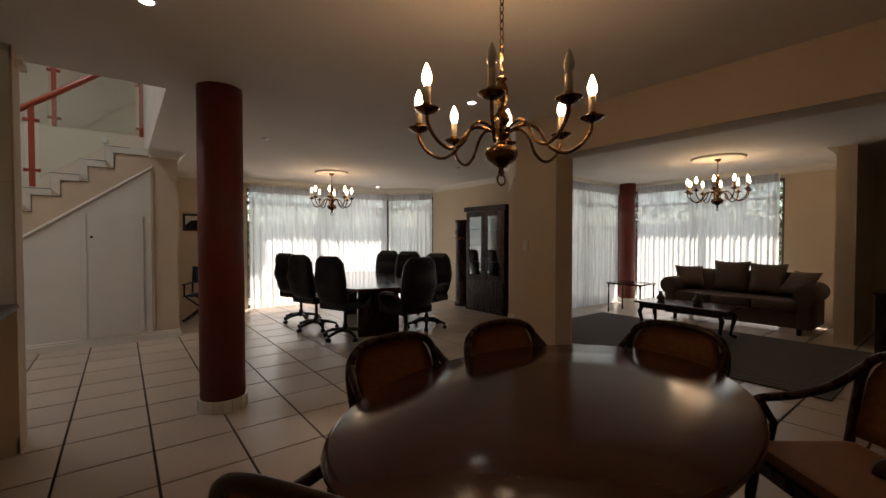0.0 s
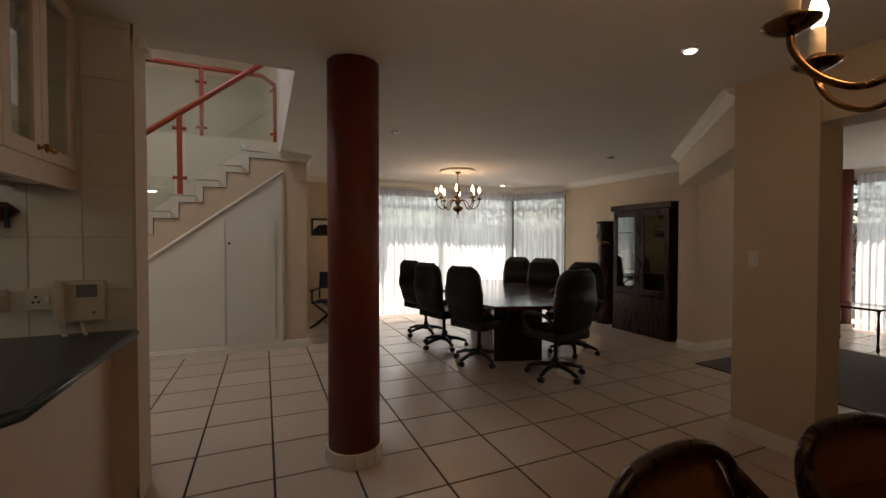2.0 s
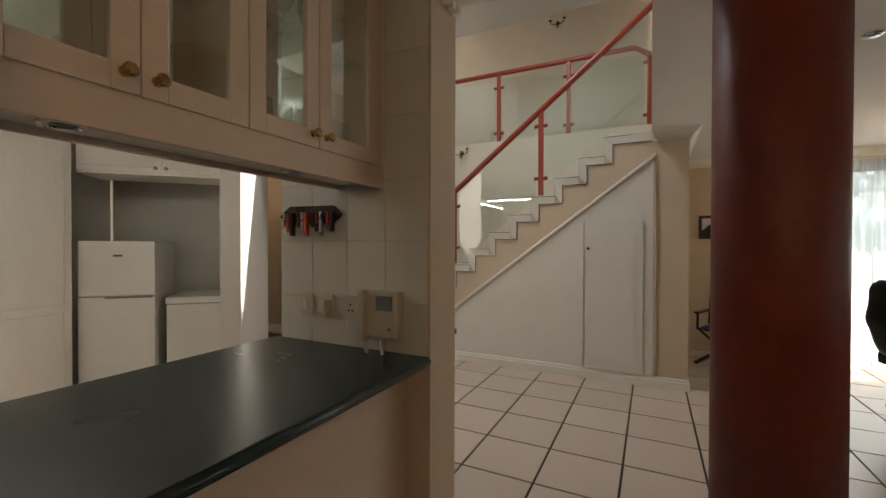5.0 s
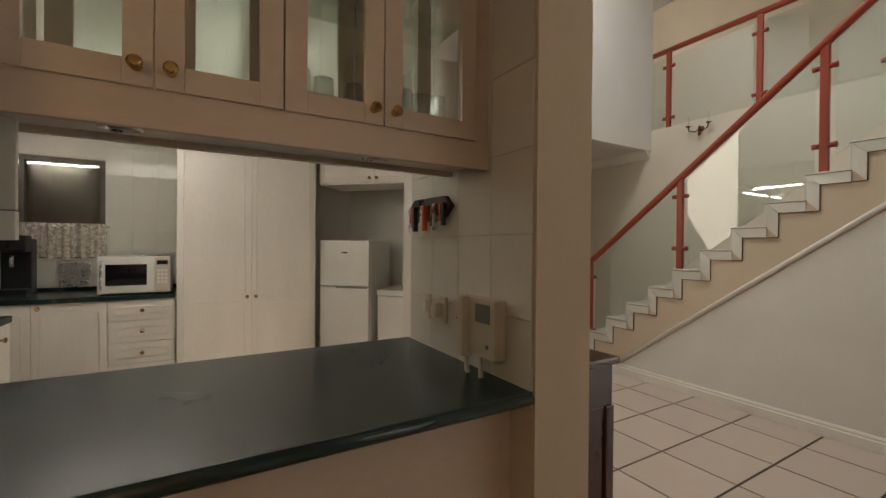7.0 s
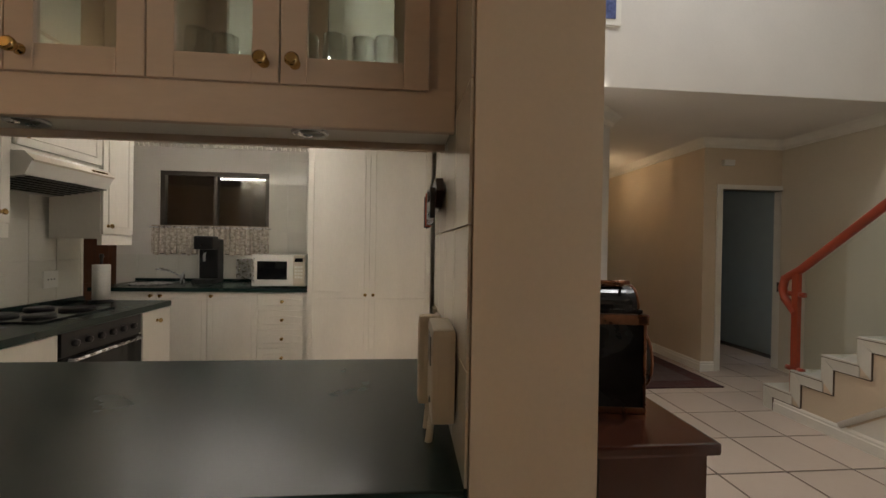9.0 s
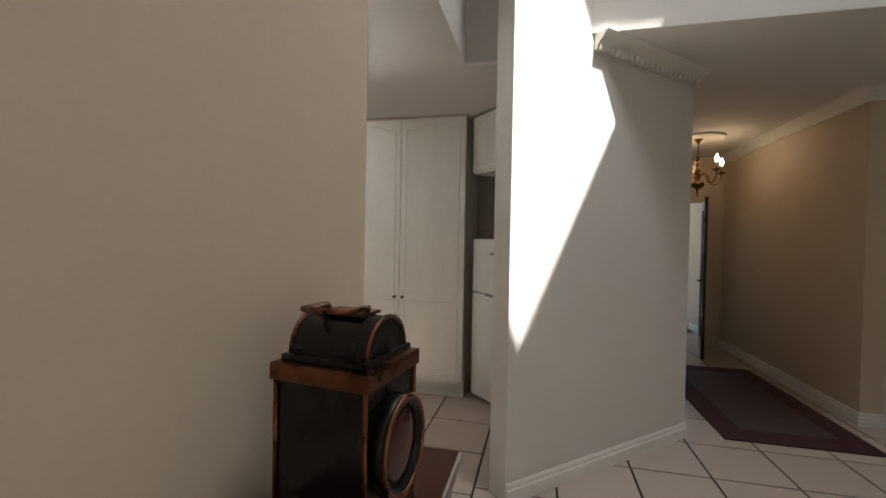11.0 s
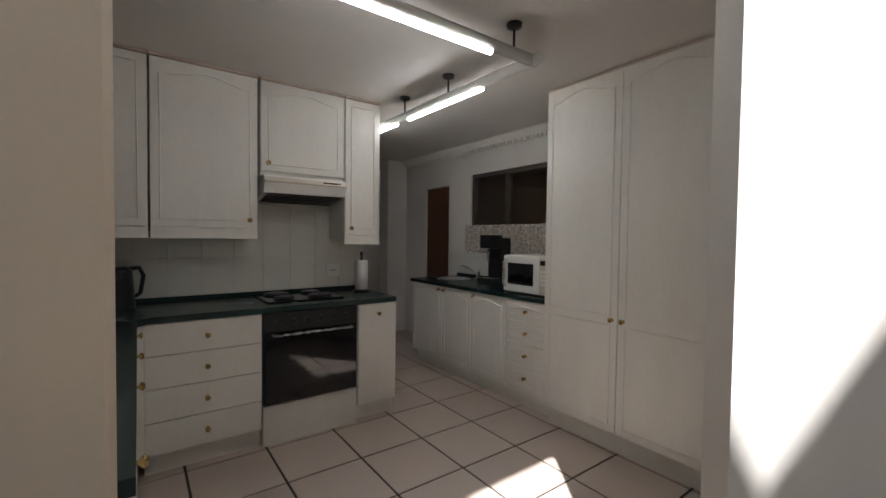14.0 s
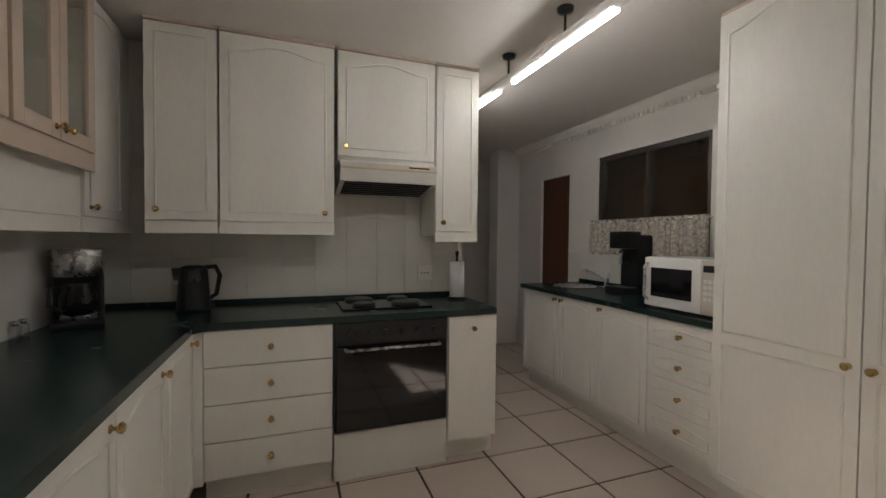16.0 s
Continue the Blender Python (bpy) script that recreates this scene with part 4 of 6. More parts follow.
kr = thing("key_rack", "dark carved key rack hung with keys and orange tags", "key rack", (-1.21, 3.795, 1.615))
part("board", prism([(-0.20, -0.02, 0.0), (-0.15, -0.02, -0.045), (0.14, -0.02, -0.045), (0.20, -0.02, 0.0), (0.15, -0.02, 0.045), (-0.13, -0.02, 0.05)], (0, 0.022, 0)), DARKWOOD, kr)
for i in range(11):
    x = -0.16 + i * 0.032
    h = part("key", box(x - 0.008, x + 0.008, -0.032 - 0.006 * (i % 3), -0.022, -0.06 - 0.02 * ((i * 7) % 3), 0.015, 0.002), (STEEL, ORANGE, BLACKPL, COPPER)[(i * 5) % 4], kr)
part("hook", swept([(-0.17, -0.025, -0.03), (-0.17, -0.03, -0.09), (-0.16, -0.03, -0.10)], 0.004, 6), STEEL, kr)

# worktop things
ket = thing("kettle", "black plastic jug kettle on the worktop", "kettle", (-1.36, 1.40, 0.987), 200)
part("body", turned([(0.095, 0), (0.092, 0.02), (0.086, 0.12), (0.078, 0.23), (0.075, 0.26), (0.045, 0.275)], 24), BLACKPL, ket)
part("spout", prism([(-0.06, -0.02, 0.262), (-0.06, 0.02, 0.262), (-0.115, 0.0, 0.262)], (0.012, 0, -0.075)), BLACKPL, ket)
part("handle", swept([(0.06, 0, 0.26), (0.12, 0, 0.265), (0.145, 0, 0.21), (0.125, 0, 0.09), (0.075, 0, 0.06)], 0.014, 8), BLACKPL, ket)
cm = thing("coffee_maker", "black and steel filter coffee maker with glass jug", "coffee maker", (-0.92, 1.72, 0.987), 200)
part("base", box(-0.10, 0.10, -0.13, 0.12, 0, 0.035, 0.012), BLACKPL, cm)
part("tower", box(-0.10, 0.10, 0.03, 0.12, 0.035, 0.27, 0.01), BLACKPL, cm)
part("steel_head", turned([(0.10, 0.25), (0.105, 0.30), (0.105, 0.37), (0.10, 0.385)], 24), STEEL, cm)
part("steel_foot", turned([(0.075, 0.035), (0.075, 0.06)], 24), STEEL, cm)
jug = part("jug", turned([(0.06, 0.062), (0.075, 0.10), (0.075, 0.15), (0.055, 0.20), (0.06, 0.22)], 24, (0, -0.035, 0)), DARKGLASS, cm)
part("jug_handle", swept([(-0.05, -0.08, 0.20), (-0.10, -0.11, 0.20), (-0.105, -0.11, 0.12), (-0.07, -0.08, 0.09)], 0.01, 8), BLACKPL, jug)
for yy in (1.93, 1.99):
    c = thing("salt_cellar", "small glass salt cellar on the worktop", "salt cellar", (-0.80, yy, 0.987))
    part("jar", turned([(0.02, 0), (0.022, 0.05), (0.015, 0.06)], 12), TUMBLER, c)
    part("cap", turned([(0.017, 0.06), (0.017, 0.075), (0.008, 0.08)], 12), STEEL, c)
pt = thing("paper_towel", "white kitchen paper roll on a dark stand", "paper towel", (-3.09, 1.42, 0.987))
part("stand", turned([(0.075, 0), (0.075, 0.012), (0.01, 0.016), (0.01, 0.33), (0.016, 0.335), (0.012, 0.36)], 16), BLACKPL, pt)
part("roll", turned([(0.055, 0.02), (0.056, 0.28), (0.02, 0.282)], 24), PAPER, pt)
sk = thing("wall_socket", "white wall socket on kitchen tiles", "socket", (-2.90, 1.213, 1.17), 180)
part("plate", box(-0.06, 0.06, -0.010, 0.0, -0.06, 0.06, 0.004), WHITEGOODS, sk)
for dx in (-0.025, 0.0, 0.025):
    part("pin_hole", turned([(0.006, 0), (0.005, 0.001)], 8), BLACKPL, sk).matrix_local = pose(dx, -0.0102, 0.0, 90, 0, 0)
# window with curtain, brown door
w1 = thing("window_kitchen", "bronze framed kitchen window, dark outside", "window", kind="structure")
wf = bmesh.new()
for q in ((0.82, 0.87, 1.30, 2.28), (2.01, 2.06, 1.30, 2.28), (0.87, 2.01, 1.30, 1.35), (0.87, 2.01, 2.23, 2.28), (1.42, 1.46, 1.35, 2.23)):
    add_box(wf, -4.96, -4.90, *q, 0.004)
part("window_frame", wf, ALU, w1)
for q in ((0.87, 1.42), (1.46, 2.01)):
    part("pane", box(-4.935, -4.93, *q, 1.35, 2.23), CLEAR, w1)
# added panel and lid shut out the sky, so the window shows dark
structure("window_recess_wall", box(-5.45, -5.35, -0.6, 3.2, 0, C), BROWNDOOR, "dark brown panel added outside the kitchen window to block the view")
structure("window_recess_roof", box(-5.45, -5.0, -0.6, 3.2, 2.62, C), BROWNDOOR, "dark brown lid added over the gap outside the kitchen window", "eave")
kd = thing("kitchen_side_door", "dark brown timber side door, closed", "door", (-4.93, -0.2, 0), 90)
part("leaf", box(0.0, 0.56, -0.02, 0.02, 0.005, 2.175, 0.004), BROWNDOOR, kd)
part("panel", box(0.10, 0.46, -0.027, -0.02, 0.25, 0.95, 0.004), BROWNDOOR, kd)
part("panel", box(0.10, 0.46, -0.027, -0.02, 1.15, 2.0, 0.004), BROWNDOOR, kd)


def cloth(x0, x1, z0, z1, folds, depth, y=0.0, seed=1, hem=0.0, nz=6):
    """A gathered cloth with uneven folds in the x-z plane."""
    bm = bmesh.new()
    r = random.Random(seed)
    n = folds * 8
    ph = [r.uniform(0, 6.28) for _ in range(4)]
    rows = []
    for j in range(nz + 1):
        v = j / nz
        row = []
        for i in range(n + 1):
            u = i / n
            a = u * folds * 2 * math.pi
            off = math.sin(a + 0.9 * math.sin(u * 17 + ph[0])) + 0.45 * math.sin(a * 0.53 + ph[1]) + 0.3 * math.sin(a * 1.7 + ph[2] + v)
            zz = z0 + (z1 - z0) * v + (hem * math.sin(a * 0.5 + ph[3]) if j == 0 else 0)
            row.append(bm.verts.new((x0 + (x1 - x0) * u + 0.004 * math.sin(a * 2), y + depth * off * (1.0 - 0.35 * v), zz)))
        rows.append(row)
    for a, b in zip(rows, rows[1:]):
        for i in range(n):
            f = bm.faces.new((a[i], a[i + 1], b[i + 1], b[i]))
            f.smooth = True
    return bm


cu = thing("cafe_curtain", "short ruffled lace cafe curtain on a rod", "curtain", (-4.84, 1.44, 0), 90)
part("lace", cloth(-0.68, 0.64, 1.30, 1.64, 22, 0.012, hem=0.012), SLATE, cu)
part("rod", swept([(-0.70, 0.0, 1.615), (0.66, 0.0, 1.615)], 0.008, 8), STEEL, cu)

# fluorescent track
tk = thing("fluorescent_track", "white hanging tube track with lit fluorescent lamps", "ceiling light")
TZ = 2.49
part("pipe", swept([(-1.45, 3.24, TZ), (-3.30, 3.24, TZ)], 0.032, 12), WHITEGOODS, tk)
part("pipe", swept([(-3.27, 3.30, TZ), (-3.27, 0.2, TZ)], 0.032, 12), WHITEGOODS, tk)
for x, y in ((-1.7, 3.24), (-3.12, 3.24), (-3.27, 2.45), (-3.27, 1.85), (-3.27, 0.6)):
    h = part("hanger", swept([(x, y, TZ + 0.03), (x, y, C - 0.01)], 0.007, 6), BLACKPL, tk)
    part("rose", turned([(0.045, 0), (0.04, -0.02), (0.012, -0.028)][::-1], 14, (x, y, C - 0.002)), BLACKPL, h)
part("lit_tube", swept([(-1.85, 3.24, TZ - 0.036), (-2.95, 3.24, TZ - 0.036)], 0.017, 10), TUBE, tk, "lit white tube")
part("lit_tube", swept([(-3.27, 2.82, TZ - 0.036), (-3.27, 1.92, TZ - 0.036)], 0.017, 10), TUBE, tk, "lit white tube")
part("lit_tube", swept([(-3.27, 1.72, TZ - 0.036), (-3.27, 0.75, TZ - 0.036)], 0.017, 10), TUBE, tk, "lit white tube")

# ---- console table and lantern behind the wall end ----
ct = thing("console_table", "polished mahogany console table against the wall end", "table", (-0.99, 4.265, 0))
part("tabletop", box(-0.275, 0.275, -0.118, 0.20, 0.945, 0.975, 0.008), MAHOGANY, ct)
part("apron", box(-0.25, 0.25, -0.10, 0.18, 0.765, 0.944), MAHOGANY, ct)
for sx in (-0.262, 0.212):
    for sy in (-0.11, 0.13):
        part("leg", box(sx, sx + 0.05, sy, sy + 0.05, 0, 0.764, 0.006), MAHOGANY, ct)
part("drawer_body", box(-0.25, 0.25, -0.095, 0.175, 0.08, 0.763, 0.004), MAHOGANY, ct)
ln = thing("signal_lantern", "antique black railway lantern with copper trim and lens", "lantern", (-1.0, 4.30, 0.976), -8)
ln.scale = (0.66, 0.66, 0.74)
part("case", box(-0.13, 0.13, -0.13, 0.13, 0.0, 0.36, 0.006), LANTERN, ln)
part("base_trim", box(-0.14, 0.14, -0.14, 0.14, 0.0, 0.022, 0.005), COPPER, ln)
part("collar", box(-0.145, 0.145, -0.145, 0.145, 0.345, 0.385, 0.006), COPPER, ln)
part("collar_top", box(-0.125, 0.125, -0.125, 0.125, 0.386, 0.402, 0.004), LANTERN, ln)
for sx in (-0.133, 0.133):
    for sy in (-0.133, 0.133):
        part("corner_strip", swept([(sx, sy, 0.02), (sx, sy, 0.35)], 0.007, 6), COPPER, ln)
arc = [(-0.10 * math.cos(math.pi * i / 16), -0.115, 0.402 + 0.085 * math.sin(math.pi * i / 16)) for i in range(17)]
part("hood", prism(arc, (0, 0.23, 0)), LANTERN, ln)
for yy in (-0.116, 0.116):
    part("hood_rim", swept([(x, yy, z) for x, _, z in arc], 0.006, 6), COPPER, ln)
part("top_plate", box(-0.045, 0.045, -0.07, 0.07, 0.486, 0.494, 0.003), COPPER, ln)
part("handle", swept([(0.01, -0.06, 0.494), (0.015, -0.065, 0.505), (0.12, -0.06, 0.508), (0.13, 0.0, 0.508), (0.12, 0.06, 0.508), (0.015, 0.065, 0.505), (0.01, 0.06, 0.494)], 0.008, 8), COPPER, ln)
lens = part("lens_bezel", turned([(0.115, 0), (0.118, 0.03), (0.110, 0.045), (0.098, 0.045), (0.095, 0.03)], 32), LANTERN, ln)
lens.matrix_local = pose(0.0, 0.13, 0.19, -90, 0, 0)
b = part("copper_ring", swept([(0.112 * math.cos(i * math.pi / 16), 0.112 * math.sin(i * math.pi / 16), 0.043) for i in range(32)], 0.0075, 8, closed=True), COPPER, lens)
part("lens_glass", turned([(0.095, 0.03), (0.075, 0.036), (0.04, 0.04), (0.001, 0.041)], 32), mat("dark_red_lens", (0.05, 0.006, 0.006), 0.06, bump=0.0), lens)

# ---- round dining table and armchairs ----
tb = thing("dining_table", "large oval polished mahogany dining table", "table", (1.42, 1.04, 0), 4)
top = bmesh.new()
prof = [(0.96, 0.715), (0.985, 0.722), (1.0, 0.740), (0.993, 0.755), (0.975, 0.762), (0.5, 0.762), (0.001, 0.762)]
rings = []
for r, z in prof:
    rings.append([top.verts.new((1.0 * r * math.cos(2 * math.pi * k / 72), 0.67 * r * math.sin(2 * math.pi * k / 72), z)) for k in range(72)])
for a, b in zip(rings, rings[1:]):
    for k in range(72):
        f = top.faces.new((a[k], a[(k + 1) % 72], b[(k + 1) % 72], b[k]))
        f.smooth = True
top.faces.new(rings[0][::-1])
part("tabletop", top, MAHOGANY, tb)
part("pedestal", turned([(0.07, 0.25), (0.10, 0.30), (0.13, 0.38), (0.09, 0.46), (0.06, 0.55), (0.09, 0.62), (0.22, 0.70), (0.24, 0.716)], 24), DARKWOOD, tb)
for i in range(4):
    a = math.pi / 4 + i * math.pi / 2
    part("foot", swept([(0.08 * math.cos(a), 0.08 * math.sin(a), 0.30), (0.25 * math.cos(a), 0.25 * math.sin(a), 0.24), (0.42 * math.cos(a), 0.42 * math.sin(a), 0.09), (0.52 * math.cos(a), 0.52 * math.sin(a), 0.03)], [0.05, 0.05, 0.04, 0.03], 8), DARKWOOD, tb)


def armchair(at, rz):
    """A tub armchair; its front looks along -y."""
    c = thing("dining_armchair", "dark wood dining armchair with woven cane back and curved arms", "chair", at, rz, "dining armchairs")
    part("seat", box(-0.25, 0.25, -0.25, 0.22, 0.42, 0.475, 0.02), CANE, c)
    part("seat_frame", box(-0.265, 0.265, -0.265, 0.235, 0.36, 0.42, 0.008), DARKWOOD, c)
    back = [(-0.245, 0.20, 0.44), (-0.265, 0.26, 0.70), (-0.25, 0.29, 0.83), (-0.16, 0.315, 0.89), (0, 0.325, 0.905), (0.16, 0.315, 0.89), (0.25, 0.29, 0.83), (0.265, 0.26, 0.70), (0.245, 0.20, 0.44)]
    part("back_frame", swept(eased(back), 0.021, 8), DARKWOOD, c)
    bm = bmesh.new()
    rows = []
    for j in range(7):
        v = j / 6
        w = 0.235 + 0.01 * v - (0.07 * max(0, v - 0.75) * 4)
        rows.append([bm.verts.new((w * (i / 4 - 1), 0.215 + 0.095 * v + 0.022 * (1 - (i / 4 - 1) ** 2), 0.50 + 0.385 * v)) for i in range(9)])
    for a, b in zip(rows, rows[1:]):
        for i in range(8):
            bm.faces.new((a[i], a[i + 1], b[i + 1], b[i])).smooth = True
    bmesh.ops.solidify(bm, geom=bm.faces[:], thickness=0.016)
    part("cane_back", bm, CANE, c)
    for s in (-1, 1):
        part("arm", swept(eased([(s * 0.258, 0.285, 0.815), (s * 0.285, 0.16, 0.715), (s * 0.30, 0.0, 0.665), (s * 0.295, -0.14, 0.655), (s * 0.285, -0.20, 0.645), (s * 0.28, -0.215, 0.61)]), 0.021, 8), DARKWOOD, c)
        part("arm_post", swept([(s * 0.285, -0.18, 0.64), (s * 0.265, -0.13, 0.55), (s * 0.275, -0.15, 0.42)], [0.02, 0.018, 0.02], 8), DARKWOOD, c)
        part("leg", swept([(s * 0.235, -0.235, 0.40), (s * 0.245, -0.25, 0.22), (s * 0.235, -0.24, 0.0)], [0.026, 0.022, 0.015], 8), DARKWOOD, c)
        part("leg", swept([(s * 0.225, 0.21, 0.44), (s * 0.23, 0.23, 0.2), (s * 0.24, 0.30, 0.0)], [0.024, 0.021, 0.016], 8), DARKWOOD, c)
    return c


for x, y, rz in ((1.11, 1.50, 6), (1.75, 1.42, -4), (2.23, 1.06, -92), (2.33, 0.27, -128)):
    armchair((x, y, 0), rz)
armchair((0.54, 0.96, 0), 120)


# ---- chandeliers ----
def chandelier(at, arms, R, drop, label, lit, zt=C, s=1.0, phase=0.35):
    c = thing("chandelier", label, "chandelier", at)
    z0 = at[2]
    body = [(0.004, -0.02), (0.018, 0.0), (0.012, 0.02), (0.03, 0.035), (0.075, 0.06), (0.085, 0.09), (0.078, 0.12), (0.03, 0.14), (0.022, 0.16), (0.04, 0.175), (0.042, 0.20), (0.028, 0.215), (0.03, 0.24), (0.045, 0.26), (0.035, 0.29), (0.018, 0.31), (0.022, 0.34), (0.034, 0.37), (0.032, 0.42), (0.018, 0.45), (0.03, 0.465), (0.012, 0.48)]
    part("stem", turned([(r * s, z * s) for r, z in body], 20), BRASS, c)
    top = (zt - z0)
    part("finial_ring", swept([(0.028 * math.cos(a) * s, 0, (-0.035 + 0.028 * math.sin(a)) * s) for a in [i * math.pi / 6 for i in range(12)]], 0.005 * s, 6, closed=True), BRASS, c)
    n = int((top - 0.48 * s) / 0.035)
    ch = bmesh.new()
    for i in range(n):
        zc = 0.49 * s + i * 0.035
        swept([((0.009 * math.cos(a) if i % 2 else 0), (0 if i % 2 else 0.009 * math.cos(a)), zc + 0.022 * math.sin(a)) for a in [k * math.pi / 4 for k in range(8)]], 0.003, 5, ch, closed=True)
    part("chain", ch, BRASS, c)
    part("ceiling_cup", turned([(0.012, top - 0.07), (0.03, top - 0.05), (0.055, top - 0.02), (0.06, top - 0.012)], 20), BRASS, c)
    for i in range(arms):
        a = 2 * math.pi * (i + phase) / arms
        ca, sa = math.cos(a), math.sin(a)
        q = [(0.03, 0.205), (0.10, 0.235), (0.15, 0.20), (0.19, 0.12), (0.25, 0.085), (0.31, 0.12), (0.345, 0.18), (0.35, 0.225)]
        k = R / 0.35
        arm = part("arm", swept(eased([(r * k * ca, r * k * sa, z * s) for r, z in q]), 0.0085 * s, 8), BRASS, c)
        x, y = R * ca, R * sa
        part("drip_pan", turned([(0.008, 0.222 * s), (0.03, 0.232 * s), (0.048, 0.246 * s), (0.05, 0.25 * s), (0.02, 0.246 * s), (0.022, 0.262 * s), (0.016, 0.272 * s)], 16, (x, y, 0)), BRASS, arm)
        part("candle_sleeve", turned([(0.0155, 0.262 * s), (0.0155, 0.345 * s), (0.010, 0.348 * s)], 12, (x, y, 0)), CANDLE, arm)
        part("candle_bulb", turned([(0.009, 0.346 * s), (0.0185, 0.372 * s), (0.0195, 0.392 * s), (0.012, 0.425 * s), (0.003, 0.448 * s)], 14, (x, y, 0)), BULB if i in lit else DEADBULB, arm)
    return c


chandelier((1.30, 1.26, 1.69), 8, 0.37, 0, "brass eight-armed candle chandelier hanging over the dining table", (0, 1, 2, 3, 6, 7), s=0.86, phase=0.867)
chandelier((3.1, 7.35, 1.92), 8, 0.36, 0, "brass candle chandelier over the conference table", range(8))
chandelier((7.2, 2.42, 1.90), 10, 0.40, 0, "brass candle chandelier over the living room", range(10))
chandelier((-5.9, 6.47, 2.13), 5, 0.27, 0, "small brass candle chandelier in the entrance passage", (0, 1, 3), CH, 0.9)
for x, y, r in ((3.1, 7.35, 0.30), (7.2, 2.42, 0.36), (-5.9, 6.47, 0.28)):
    m = thing("ceiling_rose", "round moulded plaster ceiling rose", "ceiling rose", (x, y, C if x > 0 else CH), group="ceiling roses")
    part("disc", turned([(r * 0.3, -0.022), (r * 0.55, -0.016), (r * 0.62, -0.026), (r * 0.8, -0.016), (r * 0.9, -0.028), (r, -0.018), (r, -0.001)], 40), PLASTER, m)


def wall_sconce(at, rz):
    s = thing("wall_sconce", "small two-armed brass candle wall light", "wall light", at, rz)
    part("backplate", turned([(0.035, 0), (0.03, 0.012), (0.01, 0.02)], 16), BRASS, s).matrix_local = pose(0, 0, 0, 90, 0, 0)
    part("drop", turned([(0.002, -0.10), (0.02, -0.07), (0.012, -0.04), (0.022, -0.02), (0.008, 0.03)], 12, (0, -0.05, 0)), BRASS, s)
    for k in (-1, 1):
        a = part("arm", swept([(0, -0.03, 0), (k * 0.05, -0.06, -0.04), (k * 0.11, -0.08, -0.02), (k * 0.12, -0.08, 0.03)], 0.007, 8), BRASS, s)
        part("drip_pan", turned([(0.008, 0.028), (0.032, 0.04), (0.01, 0.044)], 12, (k * 0.12, -0.08, 0)), BRASS, a)
        part("candle_sleeve", turned([(0.012, 0.04), (0.012, 0.10)], 10, (k * 0.12, -0.08, 0)), CANDLE, a)
        part("candle_bulb", turned([(0.008, 0.10), (0.016, 0.125), (0.003, 0.165)], 10, (k * 0.12, -0.08, 0)), DEADBULB, a)


wall_sconce((-1.19, 9.75, 5.41), 0)
wall_sconce((-2.38, 8.25, 2.93), 0)
for x, y in ((2.52, 2.81), (1.41, 5.38), (4.78, 8.65), (4.59, 5.49), (0.12, 2.66)):
    s = thing("ceiling_spotlight", "small recessed ceiling spotlight", "spotlight", (x, y, C), group="ceiling spotlights")
    part("bezel", turned([(0.036, -0.012), (0.045, -0.008), (0.05, -0.001)], 20), STEEL, s)
    part("lens", turned([(0.001, -0.018), (0.030, -0.016), (0.034, -0.0125)], 20), SPOT if (x, y) in ((2.52, 2.81), (4.78, 8.65), (0.12, 2.66)) else STEEL, s)
# passive sensor and stair bulkhead light
pi = thing("alarm_sensor", "small white alarm sensor on the wall", "sensor", (-4.415, 7.52, 2.50))
part("case", box(0, 0.05, -0.07, 0.07, -0.035, 0.035, 0.01), WHITEGOODS, pi)
bl = thing("stair_light", "small round white step light on the stair wall", "wall light", (-0.18, 8.25, 2.93))
part("bezel", turned([(0.05, 0), (0.045, 0.03), (0.02, 0.045)], 18), WHITEGOODS, bl).matrix_local = pose(0, 0, 0, 90, 0, 0)
wl = thing("window_leaded", "small leaded blue glass window high in the stairwell", "window", kind="structure")
part("window_frame", box(-3.052, -3.03, 4.55, 5.42, 3.28, 4.2, 0.004), PLASTER, wl)
for i in range(4):
    for j in range(4):
        part("pane", box(-3.03, -3.022, 4.60 + i * 0.195, 4.60 + i * 0.195 + 0.185, 3.33 + j * 0.21, 3.33 + j * 0.21 + 0.2), NIGHTBLUE, wl)

# ---- conference table and office chairs ----
tt = thing("conference_table", "long dark polished conference table with cut corners", "table", (3.28, 6.27, 0), -19)
hw, hl = 0.56, 1.54
poly = [(-hw + 0.16, -hl, 0.715), (hw - 0.16, -hl, 0.715), (hw, -hl + 0.22, 0.715), (hw, hl - 0.22, 0.715), (hw - 0.16, hl, 0.715), (-hw + 0.16, hl, 0.715), (-hw, hl - 0.22, 0.715), (-hw, -hl + 0.22, 0.715)]
part("tabletop", prism(poly, (0, 0, 0.042)), MAHOGANY, tt)
for yy in (-0.95, 0.95):
    part("panel_leg", box(-0.30, 0.30, yy - 0.06, yy + 0.06, 0, 0.714, 0.006), DARKWOOD, tt)
part("stretcher", box(-0.04, 0.04, -0.89, 0.89, 0.30, 0.55, 0.004), DARKWOOD, tt)


